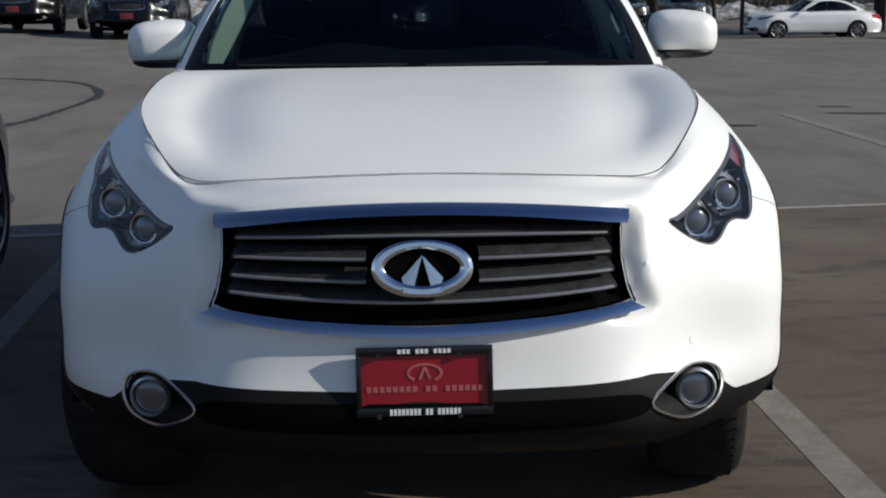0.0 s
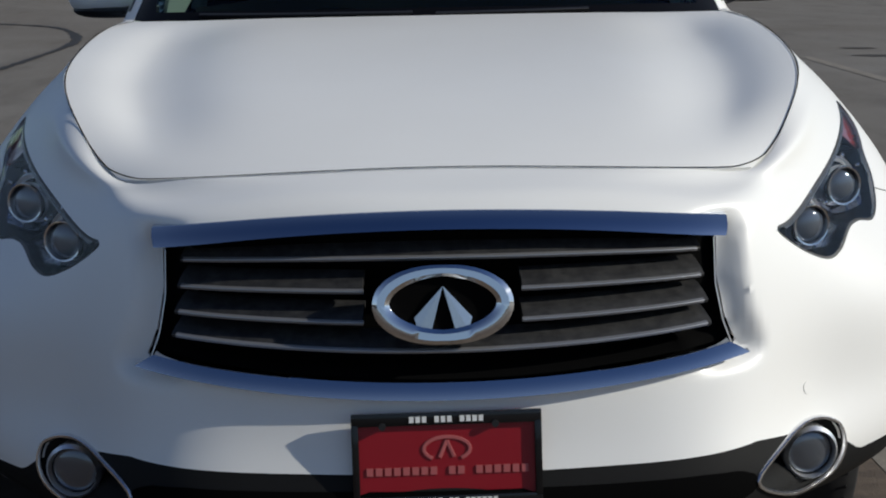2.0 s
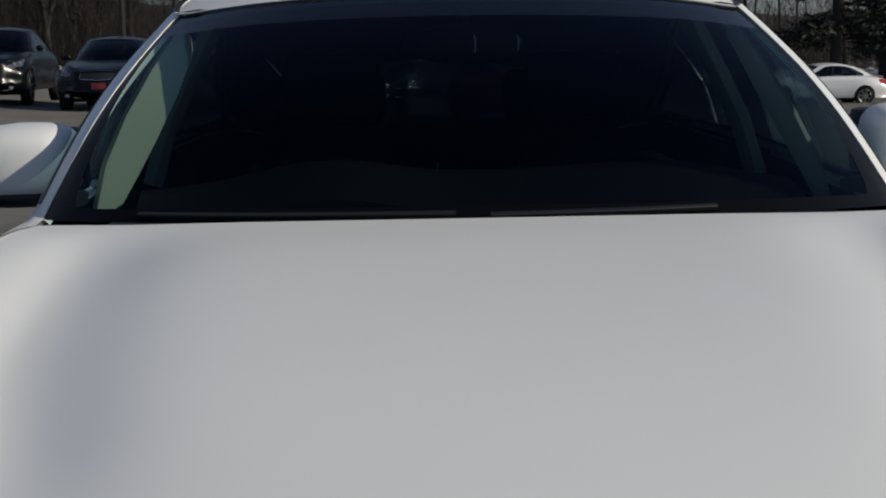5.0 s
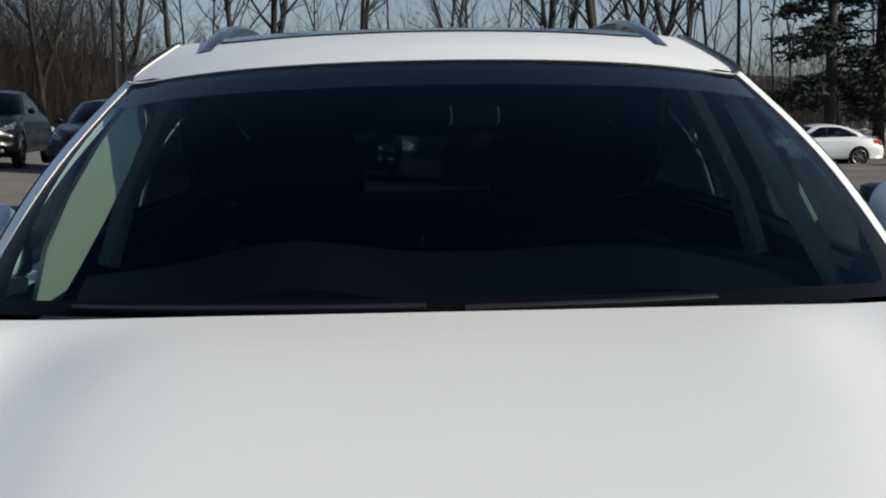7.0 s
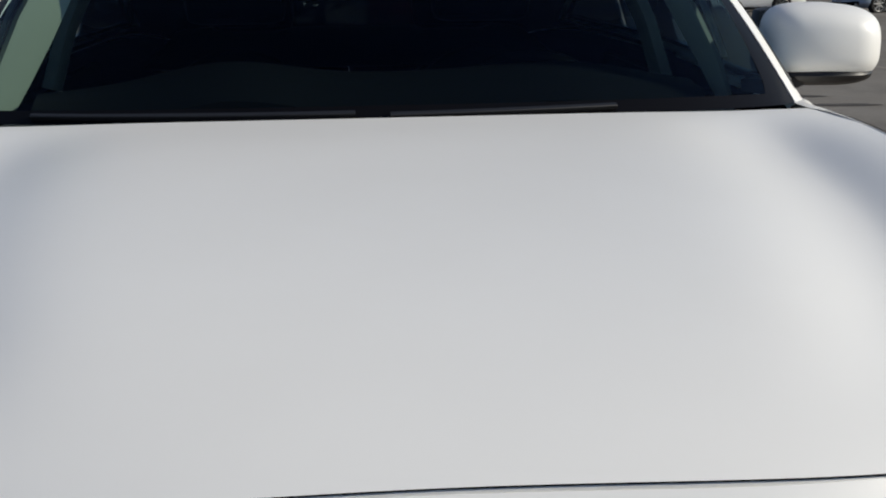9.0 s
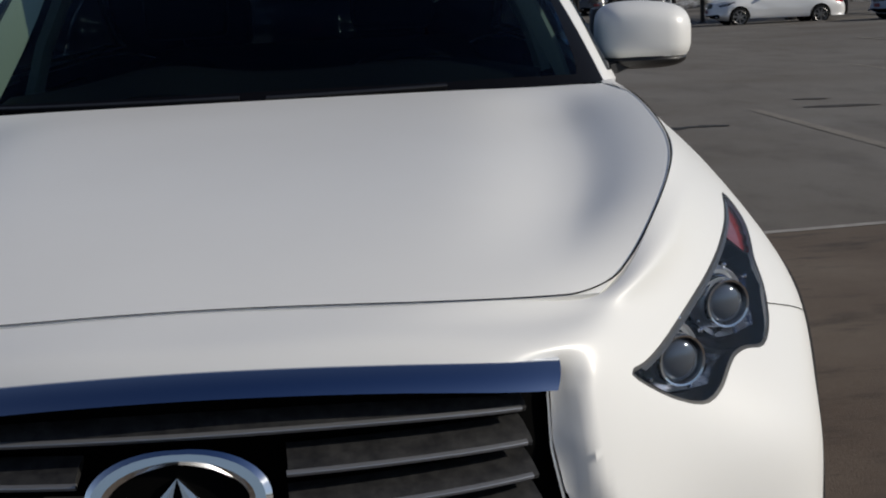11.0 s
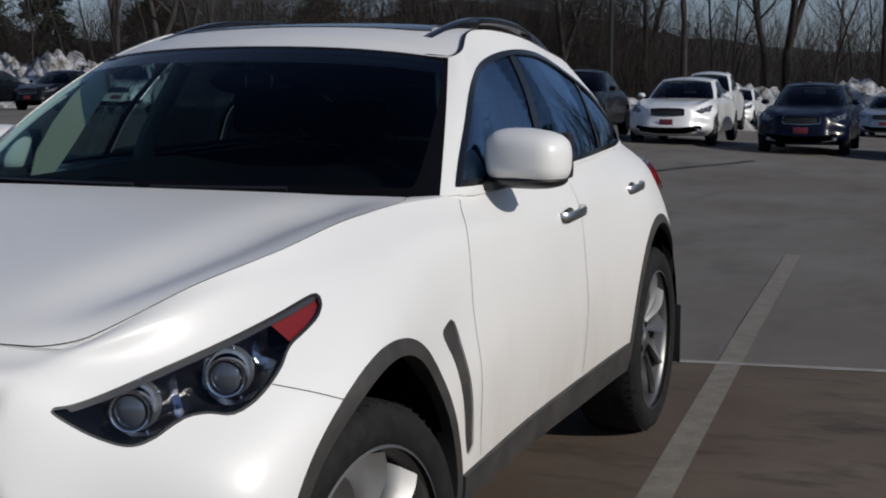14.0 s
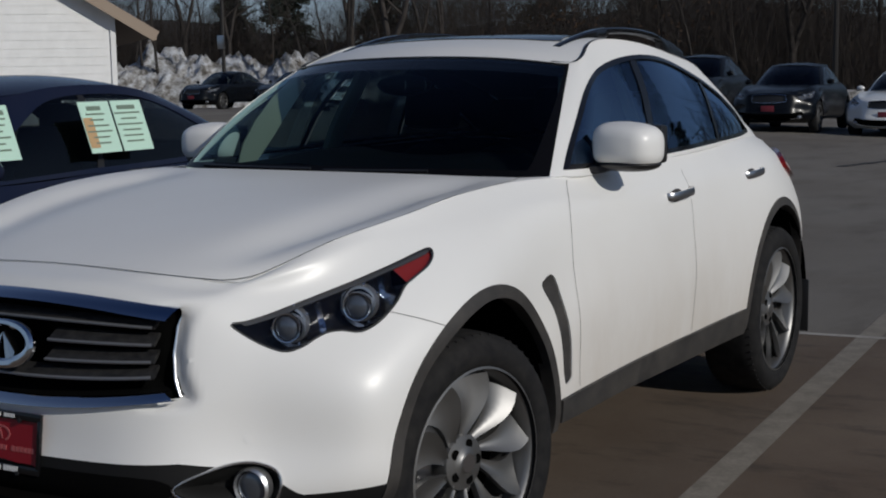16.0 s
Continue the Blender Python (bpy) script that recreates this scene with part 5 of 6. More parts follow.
def make_sedan(mat, label, m, tall=1.0, plate_red=True, group="parked cars"):
    """A parked four-door car; its nose is at the origin and points to -y."""
    car = tagged(new("car"), label, "car", group)
    sk = sed_shell
    X, Y, Z = np.abs(sk.V[:, 0]), sk.V[:, 1], sk.V[:, 2]
    ax = (.85, 3.70)
    rr = np.minimum(np.hypot(Y - ax[0], Z - .325), np.hypot(Y - ax[1], Z - .325))
    arch = np.where(X > .55, rr - .372, 1.0)
    lamp_d = np.where(Y < 1.2, inside(LAMP * [1, .82] + [-.035, .0], .6 * X + .8 * Y, Z), -1)
    g_d = np.where(Y < .4, inside(GRILLE_OUT * [.74, .60] + [0, .205], sk.V[:, 0], Z), -1)
    low_d = np.where(Y < .4, inside(soft([(-.66, .43), (-.3, .39), (.3, .39), (.66, .43), (.64, .30), (.3, .25), (-.3, .25), (-.64, .30)], 3), sk.V[:, 0], Z), -1)
    tail_d = np.where(Y > 4.2, inside(soft([(.42, .86), (.78, .90), (.86, .82), (.80, .72), (.5, .72)], 3), X, Z), -1)
    panel("body", sk, [-lamp_d, -g_d, -low_d, arch, -tail_d], mat, car, rim=.02)
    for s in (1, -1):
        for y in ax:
            # near-black sheet painting the shade inside the wheel arch
            panel("arch_shade", sk, [np.where(X > .55, .39 - np.hypot(Y - y, Z - .325), -1)], VOID, car, lift=-.09, side=s)
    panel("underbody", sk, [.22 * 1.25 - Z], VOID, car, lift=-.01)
    panel("bonnet", sed_hood, [.997 - sed_hood.col], mat, car, rim=.012)
    panel("grille", sk, [g_d], BLACK, car, "dark grille", lift=-.03)
    panel("grille_frame", sk, [g_d, .006 - g_d], CHROME, car, "chrome grille frame", lift=.006, rim=.012)
    panel("intake", sk, [low_d], VOID, car, lift=-.03)
    for s in (1, -1):
        panel("headlight", sk, [lamp_d], LAMPDARK, car, "dark head lamp with bright reflectors", lift=-.012, side=s)
        for q, z, r in ((.655, .735, .040), (.80, .765, .034)):
            ok = (sk.V[:, 0] * s > 0) & (Y < 1.0)
            k = np.argmin(np.where(ok, (.6 * X + .8 * Y - q) ** 2 + (Z - z) ** 2, 9))
            bm = bmesh.new()
            ball(bm, tuple(sk.V[k] + np.array((0, .012, 0))), (r, r * .8, r), 12, 8)
            part("lamp_lens", bm, LAMPGLASS, car, "bright lamp lens")
        panel("tail_light", sk, [tail_d], TAILRED, car, "red tail lamp", lift=-.002, side=s)
        for y in ax:
            far_wheel(car, pose(s * .775, y, .325), s)
        bm = bmesh.new()
        ball(bm, (s * .90, 1.74, 1.03), (.085, .055, .055), 14, 8)
        part("wing_mirror", bm, mat, car)
        bm = bmesh.new()
        ball(bm, (s * .62, .10, .33), (.05, .04, .04), 12, 8)
        part("fog_lamp", bm, LAMPGLASS, car)
    hx, hy, hz = np.abs(sed_house.V[:, 0]), sed_house.V[:, 1], sed_house.V[:, 2]
    win = np.where(sed_house.col > 2.9, inside(soft([(1.80, .985), (2.15, 1.20), (2.4, 1.315), (2.75, 1.34), (3.1, 1.315), (3.4, 1.22), (3.72, 1.02), (3.3, 1.005), (2.5, .99)], 3), hy, hz), -1)
    ws = np.minimum(2.68 - sed_house.col, np.minimum(sed_house.row - .02, 1.95 - sed_house.row))
    rw = np.minimum(sed_house.col - 8.9, np.minimum(sed_house.row - .08, 1.93 - sed_house.row))
    panel("side_frame", sed_house, [-win, -ws, -rw], mat, car, rim=.01)
    panel("windscreen", sed_house, [ws], CARGLASS, car, "dark reflecting windscreen", lift=-.004)
    panel("rear_screen", sed_house, [rw], CARGLASS, car, lift=-.004)
    post = np.abs(hy - 2.62 - .15 * (hz - 1.2)) - .025
    for s in (1, -1):
        panel("front_window", sed_house, [win, post, 2.65 - hy], CARGLASS, car, side=s, lift=-.006)
        panel("rear_window", sed_house, [win, post, hy - 2.6], CARGLASS, car, side=s, lift=-.006)
        panel("window_post", sed_house, [win, -post], BLACK, car, side=s, lift=-.004)
    panel("roof", sed_roof, [sed_roof.row + 1], mat, car)
    panel("boot_lid", sed_deck, [sed_deck.row + 1], mat, car, rim=.01)
    bm = bmesh.new()
    box(bm, (.27, .012, .115), Matrix.Translation((0, -.075, .50)))
    part("plate", bm, DEALER if plate_red else LETTER, car, "red dealer plate", bevel=.003)
    bm = bmesh.new()
    box(bm, (1.28, 2.5, .45), Matrix.Translation((0, 2.75, .70)))
    part("interior", bm, TRIM, car, bevel=.05)
    for x in (-.34, .34):
        bm = bmesh.new()
        box(bm, (.40, .12, .36), Matrix.Translation((x, 2.62, 1.0)) @ Matrix.Rotation(radians(-12), 4, "X"))
        box(bm, (.24, .09, .15), Matrix.Translation((x, 2.72, 1.22)) @ Matrix.Rotation(radians(-12), 4, "X"))
        part("seat", bm, TRIM, car, "dark seat with head rest", bevel=.04)
    bm = bmesh.new()
    box(bm, (1.1, .10, .2), Matrix.Translation((0, 3.45, .98)))
    part("rear_bench", bm, TRIM, car, bevel=.04)
    car.matrix_world = m @ Matrix.Diagonal((1, 1, tall, 1))
    return car


NAVY = paint("navy_paint", (.004, .006, .018), rough=.25, coat=.08, spec=.12, dust=.0)
INK = paint("black_paint", (.004, .005, .007), rough=.25, coat=.08, spec=.15, dust=.0)
CARRED = paint("red_paint", (.16, .002, .008), rough=.25, coat=.12, spec=.15, dust=.0)
SILVER = paint("silver_blue_paint", (.19, .24, .32), rough=.25, dust=.02)
DUSK = paint("dark_grey_paint", (.06, .062, .066), rough=.25, dust=.02)
SNOWWHITE = paint("white_paint", (.78, .78, .77), rough=.28, dust=.02)
first = {}


def place_sedan(kind, mat, label, front_axle, turn, tall=1.0):
    x, y = front_axle
    m = pose(x, y, ground_z(x, y + 1.2), math.degrees(math.atan(-.012)) if x > -20 else 0, 0, turn) @ Matrix.Translation((0, -.85, 0))
    if (kind, tall) not in first:
        first[(kind, tall)] = make_sedan(mat, label, m, tall)
    else:
        copy_thing(first[(kind, tall)], m)


place_sedan("red", CARRED, "bright red sedan parked facing the lane", (1.58, 26.2), -2)
place_sedan("navy", NAVY, "dark navy sedan parked in the row", (-1.0, 26.4), 1)
place_sedan("white", SNOWWHITE, "white sedan with a red dealer plate", (-3.75, 27.0), 1)
place_sedan("ink", INK, "black sedan parked in the row", (-6.05, 26.5), 3, 1.04)
place_sedan("black", INK, "black sports utility car parked in the row", (-8.75, 27.8), 3, 1.14)
place_sedan("silver", SILVER, "silver-blue sedan in the second row", (-.5, 45.0), -3)
place_sedan("grey", DUSK, "dark grey sedan in the second row", (2.95, 35.2), -4)
place_sedan("van", SNOWWHITE, "tall white sports utility car in the second row", (-5.3, 38.5), 2, 1.25)
place_sedan("silver", SILVER, "", (-3.2, 46.0), 0)
place_sedan("white", SNOWWHITE, "", (-5.9, 47.0), 0)
place_sedan("white", SNOWWHITE, "", (12.6, 46.5), -88)
place_sedan("silver", SILVER, "", (17.4, 43.5), -72)
place_sedan("grey", DUSK, "", (10.4, 65.0), 12)
place_sedan("grey", DUSK, "", (13.3, 65.0), 12)
place_sedan("ink", INK, "", (-12.0, 30.0), 3, 1.04)
place_sedan("black", INK, "", (-15.4, 31.5), 3, 1.14)
place_sedan("ink", INK, "", (-32.6, 39.0), 6, 1.04)
place_sedan("ink", INK, "", (-29.6, 39.8), 6, 1.04)
place_sedan("white", SNOWWHITE, "", (-20.5, 31.5), 25)
# the dark sedan in the next bay, with papers in its side window
neighbour = make_sedan(paint("midnight_paint", (.008, .012, .030), rough=.2, coat=.15, spec=.25, dust=.02), "midnight blue sedan in the next bay", pose(-3.03, .05, 0, 0, 0, 0), 1.07, group="neighbour car")
PAPER = material("pale_green_paper", (.52, .74, .62), .8)
INKBAR = material("printed_bar", (.16, .22, .17), .8)
for k, (y0, w) in enumerate(((2.40, .215), (2.63, .22), (1.70, .24))):
    sheet = tagged(new("window_sheet"), "pale green sale sheet inside a car window", "paper", "sale sheets")
    sheet.matrix_world = pose(-2.255, y0 + .12 + w / 2, 1.268, 0, 0, 90) @ pose(0, 0, 0, -20, 0, 0)
    bm = bmesh.new()
    box(bm, (w, .003, .275))
    part("sheet", bm, PAPER, sheet, smooth=False)
    for j in range(7):
        bm = bmesh.new()
        box(bm, (w * random.uniform(.45, .85), .002, .008 if j else .022), Matrix.Translation((-.01, -.004, .10 - j * .031)))
        part("printed_line", bm, INKBAR, sheet, smooth=False)
    if k == 0:
        bm = bmesh.new()
        box(bm, (w * .30, .002, .16), Matrix.Translation((-w * .33, -.0035, -.03)))
        part("printed_patch", bm, material("orange_print", (.50, .33, .17), .8), sheet, "faded orange printed patch", smooth=False)

# ---- snow banks ----
SNOW = material("old_snow", (.72, .74, .77), .75, subsurface_weight=0.0)
sn = noise_node(SNOW, 1.7, 6, .7)
nodes_of(SNOW)[2].new(ramp(SNOW, sn.outputs["Fac"], [(.38, (.13, .115, .095)), (.48, (.42, .41, .395)), (.60, (.74, .76, .79))]).outputs["Color"], nodes_of(SNOW)[3].inputs["Base Color"])
bump(SNOW, noise_node(SNOW, 5, 6, .7).outputs["Fac"], 1.0, .25)


def snow_bank(a, b, depth, height, seed):
    a, b = Vector((*a, 0)), Vector((*b, 0))
    L = (b - a).length
    t = (b - a) / L
    n = Vector((-t.y, t.x, 0))
    nu, nv = max(12, int(L / .16)), 20
    V = []
    for j in range(nv + 1):
        f = j / nv
        for i in range(nu + 1):
            u = i / nu
            p = a + t * (u * L) + n * ((f - .5) * depth)
            lump = noise.fractal(Vector((p.x * .7 + seed, p.y * .7, 0)), 1.0, 2.0, 4) * .30 + abs(noise.noise(Vector((p.x * 2.3, p.y * 2.3, seed)))) * .30 - .06
            end = min(1, min(u, 1 - u) * L / 1.2)
            h = math.sin(math.pi * f) ** .6 * end * height * max(.15, .75 + lump)
            V.append((p.x, p.y, ground_z(p.x, p.y) - .03 + h))
    W = nu + 1
    tagged(raw("snow_bank", V, [(j * W + i, j * W + i + 1, (j + 1) * W + i + 1, (j + 1) * W + i) for j in range(nv) for i in range(nu)], SNOW), "dirty ploughed snow bank beside the lot", "snow", "snow banks")


snow_bank((-18, 50), (-3.4, 50.6), 3.2, 1.05, 3)
snow_bank((-9.2, 54.4), (4.0, 55.4), 3.4, 2.0, 5)
snow_bank((-.9, 52.6), (.6, 52.9), 1.6, 2.1, 15)
snow_bank((-6.6, 43.5), (-4.4, 43.8), 1.8, 1.6, 8)
snow_bank((5.7, 52), (7.8, 52.7), 2.2, 1.5, 11)
snow_bank((-58, 45), (-24, 62), 5.0, 2.75, 21)
snow_bank((-50.5, 52.5), (-46, 54.7), 3.5, 3.7, 33)
snow_bank((12, 70), (26, 66), 3.0, .9, 41)

# ---- dumpster, poles ----
DUMP = material("dumpster_steel", (.020, .022, .022), .55, .3)
bin_ = tagged(new("dumpster"), "black steel dumpster with a pale oval label", "dumpster")
bm = bmesh.new()
V = [bm.verts.new(p) for p in ((-.7, -.65, 0), (.7, -.65, 0), (.7, .65, 0), (-.7, .65, 0), (-.75, -.8, 1.45), (.75, -.8, 1.45), (.75, .75, 1.7), (-.75, .75, 1.7))]
for f in ((0, 1, 2, 3), (4, 5, 6, 7), (0, 1, 5, 4), (1, 2, 6, 5), (2, 3, 7, 6), (3, 0, 4, 7)):
    bm.faces.new([V[i] for i in f])
part("bin", bm, DUMP, bin_, bevel=.02)
for x in (-.45, 0, .45):
    bm = bmesh.new()
    box(bm, (.06, .05, 1.3), Matrix.Translation((x * 1.3, -.76, .72)) @ Matrix.Rotation(radians(6), 4, "X"))
    part("rib", bm, DUMP, bin_)
bm = bmesh.new()
box(bm, (1.56, 1.62, .05), Matrix.Translation((0, -.02, 1.62)) @ Matrix.Rotation(radians(9), 4, "X"))
part("lid", bm, BLACK, bin_, bevel=.015)
bm = bmesh.new()
rod(bm, (.1, -.84, 1.22), (.1, -.86, 1.22), .22, n=28)
bmesh.ops.scale(bm, verts=bm.verts, vec=(1, 1, .55), space=Matrix.Translation((0, 0, -1.22)))
part("label_plate", bm, LETTER, bin_, "pale oval label")
bin_.matrix_world = pose(4.6, 48.6, ground_z(4.6, 48.6), 0, 0, -4) @ Matrix.Diagonal((.86, 1, 1, 1))
POLE = material("pole_bronze", (.03, .027, .025), .5, .4)


def light_pole(x, y, box_z=0.0):
    p = tagged(new("light_pole"), "dark bronze square parking lot light pole", "light pole", "light poles")
    z = ground_z(x, y)
    bm = bmesh.new()
    lathe(bm, [(.16, -.1), (.16, .03), (.10, .05), (0, .05)], 16)
    part("base_plate", bm, POLE, p)
    bm = bmesh.new()
    rod(bm, (0, 0, 0), (0, 0, 9), .085, .06, 8)
    part("mast", bm, POLE, p)
    bm = bmesh.new()
    rod(bm, (-.9, 0, 8.9), (.9, 0, 8.9), .04)
    part("arm", bm, POLE, p)
    for s in (1, -1):
        bm = bmesh.new()
        box(bm, (.55, .35, .16), Matrix.Translation((s * 1.1, 0, 8.9)))
        part("lamp_head", bm, POLE, p, bevel=.03)
    if box_z:
        bm = bmesh.new()
        box(bm, (.30, .12, .55), Matrix.Translation((0, -.12, box_z)))
        part("sign_plate", bm, SATIN, p, "pale sign plate", bevel=.01)
    p.matrix_world = pose(x, y, z)


light_pole(-34.4, 42.4, 2.75)
light_pole(-8.3, 39.5)
light_pole(12.6, 51)

# ---- white building with lap siding ----
SIDING = material("white_siding", (.80, .80, .79), .6)
sd = noise_node(SIDING, 3, 5)
nodes_of(SIDING)[2].new(ramp(SIDING, sd.outputs["Fac"], [(.3, (.74, .74, .73)), (.7, (.82, .82, .81))]).outputs["Color"], nodes_of(SIDING)[3].inputs["Base Color"])
SHINGLE = material("brown_shingle", (.10, .075, .06), .85)
SOFFIT = material("tan_soffit", (.32, .25, .19), .7)
hall = tagged(new("building"), "white lap-sided building with a brown gable roof", "building")
WIDE, RISE, WALL = 9.0, .62, 2.75
bm = bmesh.new()
poly = [(0, 0), (0, WALL), (-WIDE / 2, WALL + RISE * WIDE / 2), (-WIDE, WALL), (-WIDE, 0)]
fr = [bm.verts.new((x, 0, z)) for x, z in poly]
bk = [bm.verts.new((x, 12, z)) for x, z in poly]
bm.faces.new(fr)
bm.faces.new(bk[::-1])
for i in range(5):
    bm.faces.new((fr[i], bk[i], bk[(i + 1) % 5], fr[(i + 1) % 5]))
part("wall", bm, SIDING, hall, smooth=False)
board = .20
for k in range(24):
    z0 = k * board
    lim = lambda z: 0 if z <= WALL else min(WIDE / 2, (z - WALL) / RISE)
    w0, w1 = lim(z0), lim(z0 + board)
    if w1 >= WIDE / 2 - .1:
        break
    bm = bmesh.new()
    v = [bm.verts.new(p) for p in ((-w0, -.017, z0), (-w1, -.007, z0 + board), (-WIDE + w1, -.007, z0 + board), (-WIDE + w0, -.017, z0), (-w0, 0, z0), (-WIDE + w0, 0, z0))]
    bm.faces.new((v[0], v[1], v[2], v[3]))
    bm.faces.new((v[0], v[3], v[5], v[4]))
    part("siding_board", bm, SIDING, hall, smooth=False)
bm = bmesh.new()
box(bm, (.12, .06, WALL), Matrix.Translation((-.04, -.03, WALL / 2)))
part("corner_trim", bm, SIDING, hall, "white corner board", smooth=False)
for s in (1, -1):
    ang = math.atan(RISE)
    ln = (WIDE / 2 + .95) / math.cos(ang)
    c = (-WIDE / 2 + s * (WIDE / 4 + .47), 6.05, WALL + RISE * WIDE / 4 - .47 * RISE + .14)
    bm = bmesh.new()
    box(bm, (ln, 12.8, .10), Matrix.Translation(c) @ Matrix.Rotation(s * ang, 4, "Y"))
    part("roof_slope", bm, SHINGLE, hall, "brown shingle roof", smooth=False)
    bm = bmesh.new()
    box(bm, (ln, .05, .26), Matrix.Translation((c[0], -.38, c[2] - .05)) @ Matrix.Rotation(s * ang, 4, "Y"))
    part("rake_board", bm, SOFFIT, hall, "tan rake board", smooth=False)
    bm = bmesh.new()
    box(bm, (ln, .34, .04), Matrix.Translation((c[0], -.18, c[2] - .12)) @ Matrix.Rotation(s * ang, 4, "Y"))
    part("soffit", bm, SOFFIT, hall, "tan soffit", smooth=False)
hall.matrix_world = pose(-20.7, 21.9, .14, 0, 0, 48)

# ---- trees ----
BARK = material("bark", (.075, .06, .05), .9)
bk_ = noise_node(BARK, 3.0, 5, .7)
nodes_of(BARK)[2].new(ramp(BARK, bk_.outputs["Fac"], [(.3, (.014, .012, .011)), (.7, (.050, .041, .036))]).outputs["Color"], nodes_of(BARK)[3].inputs["Base Color"])
bump(BARK, noise_node(BARK, 12, 4, stretch=(1, 1, .2)).outputs["Fac"], .8, .04)


def tube_into(V, F, a, b, r0, r1, n):
    t = (b - a).normalized()
    x = t.cross(Vector((.31, .17, .93))).normalized()
    y = t.cross(x)
    k = len(V)
    for p, r in ((a, r0), (b, r1)):
        for i in range(n):
            w = 2 * math.pi * i / n
            V.append(p + x * (r * math.cos(w)) + y * (r * math.sin(w)))
    for i in range(n):
        F.append((k + i, k + (i + 1) % n, k + n + (i + 1) % n, k + n + i))


def grow(rng, V, F, p, way, length, r, level, most):
    n = 9 if level == 0 else 6 if level == 1 else 4 if level == 2 else 3
    steps = 9 if level == 0 else 4 if level < 3 else 2
    for i in range(steps):
        f = i / steps
        q = p + way * (length / steps)
        r1 = r * (1 - .72 / steps) if level == 0 else r * (1 - .8 / steps)
        if level == 3:
            e = way.cross(Vector((.4, .8, .1))).normalized() * r
            k = len(V)
            V += [p - e, p + e, q + e * .5, q - e * .5]
            F.append((k, k + 1, k + 2, k + 3))
        else:
            tube_into(V, F, p, q, r, r1, n)
        way = (way + Vector((rng.uniform(-1, 1), rng.uniform(-1, 1), rng.uniform(-.4, .8))) * (.12 if level == 0 else .30)).normalized()
        p, r = q, r1
        if level < most and (level > 0 or i >= 1):
            for _ in range(rng.choice((1, 1, 2)) if level < 2 else rng.choice((3, 4, 4))):
                az, up = rng.uniform(0, 2 * math.pi), rng.uniform(.55, 1.2)
                side = Vector((math.cos(az), math.sin(az), 0))
                w = (way * up + side * rng.uniform(.45, .8)).normalized()
                grow(rng, V, F, p, w, length * rng.uniform(.30, .48), r * rng.uniform(.30, .55), level + 1, most)


def make_tree(seed, height, r, fork):
    rng = random.Random(seed)
    t = tagged(new("tree"), "bare leafless deciduous tree at the wood's edge", "tree", "bare trees")
    V, F = [], []
    way = Vector((rng.uniform(-.08, .08), rng.uniform(-.08, .08), 1)).normalized()
    tube_into(V, F, Vector((0, 0, -.3)), Vector((0, 0, .5)), r * 1.45, r * 1.08, 9)
    trunk_top = Vector((0, 0, .5))
    V2, F2 = [], []
    if fork:
        for k in range(2):
            grow(rng, V2, F2, Vector((0, 0, fork)), (way + Vector(((k - .5) * .5, rng.uniform(-.2, .2), 0))).normalized(), height - fork, r * .72, 0, 3)
        tube_into(V, F, trunk_top, Vector((0, 0, fork + .15)), r * 1.08, r * .85, 9)
    else:
        grow(rng, V2, F2, trunk_top, way, height, r, 0, 3)
    raw("trunk", V, F, BARK, t)
    raw("crown", V2, F2, BARK, t)
    return t


rng = random.Random(5)
models = [make_tree(11, 12, .20, 0), make_tree(23, 13, .24, 2.8), make_tree(37, 10, .10, 0), make_tree(41, 12, .17, 4.2), make_tree(58, 10, .075, 0), make_tree(63, 8, .06, 0)]
used = set()
spots = []
for i in range(100):
    az = radians(-62 + 92 * (i + rng.uniform(-.6, .6)) / 99)
    d = rng.uniform(58, 82) if az > radians(-34) else rng.uniform(66, 92)
    spots.append((d * math.sin(az), d * math.cos(az)))
# first two: unseen trees added to shade the asphalt; next six, for window reflections
for x, y in ((36, 15), (37, 17.5), (58, -2), (62, -12), (60, 28), (64, 6), (59, 22), (57, 12), (-3.6, 60), (1.9, 58), (3.4, 57.5), (8.6, 58), (10.5, 59), (12.8, 57), (6.2, 60)):
    spots.append((x, y))
for i, (x, y) in enumerate(spots):
    src = models[i % 6] if i < 6 else models[rng.choice((0, 1, 2, 2, 3, 4, 4, 5, 5))]
    m = pose(x, y, ground_z(x, y) - .05, 0, 0, rng.uniform(0, 360)) @ Matrix.Diagonal((*(rng.uniform(.8, 1.15),) * 3, 1))
    if i < 6:
        models[i].matrix_world = m
    else:
        k = copy_thing(src, m)
        k.scale = m.to_scale()

# dark pines among them
NEEDLE = material("pine_needles", (.020, .032, .018), .8)
nd = noise_node(NEEDLE, 1.5, 4)
nodes_of(NEEDLE)[2].new(ramp(NEEDLE, nd.outputs["Fac"], [(.3, (.006, .010, .007)), (.7, (.020, .029, .016))]).outputs["Color"], nodes_of(NEEDLE)[3].inputs["Base Color"])


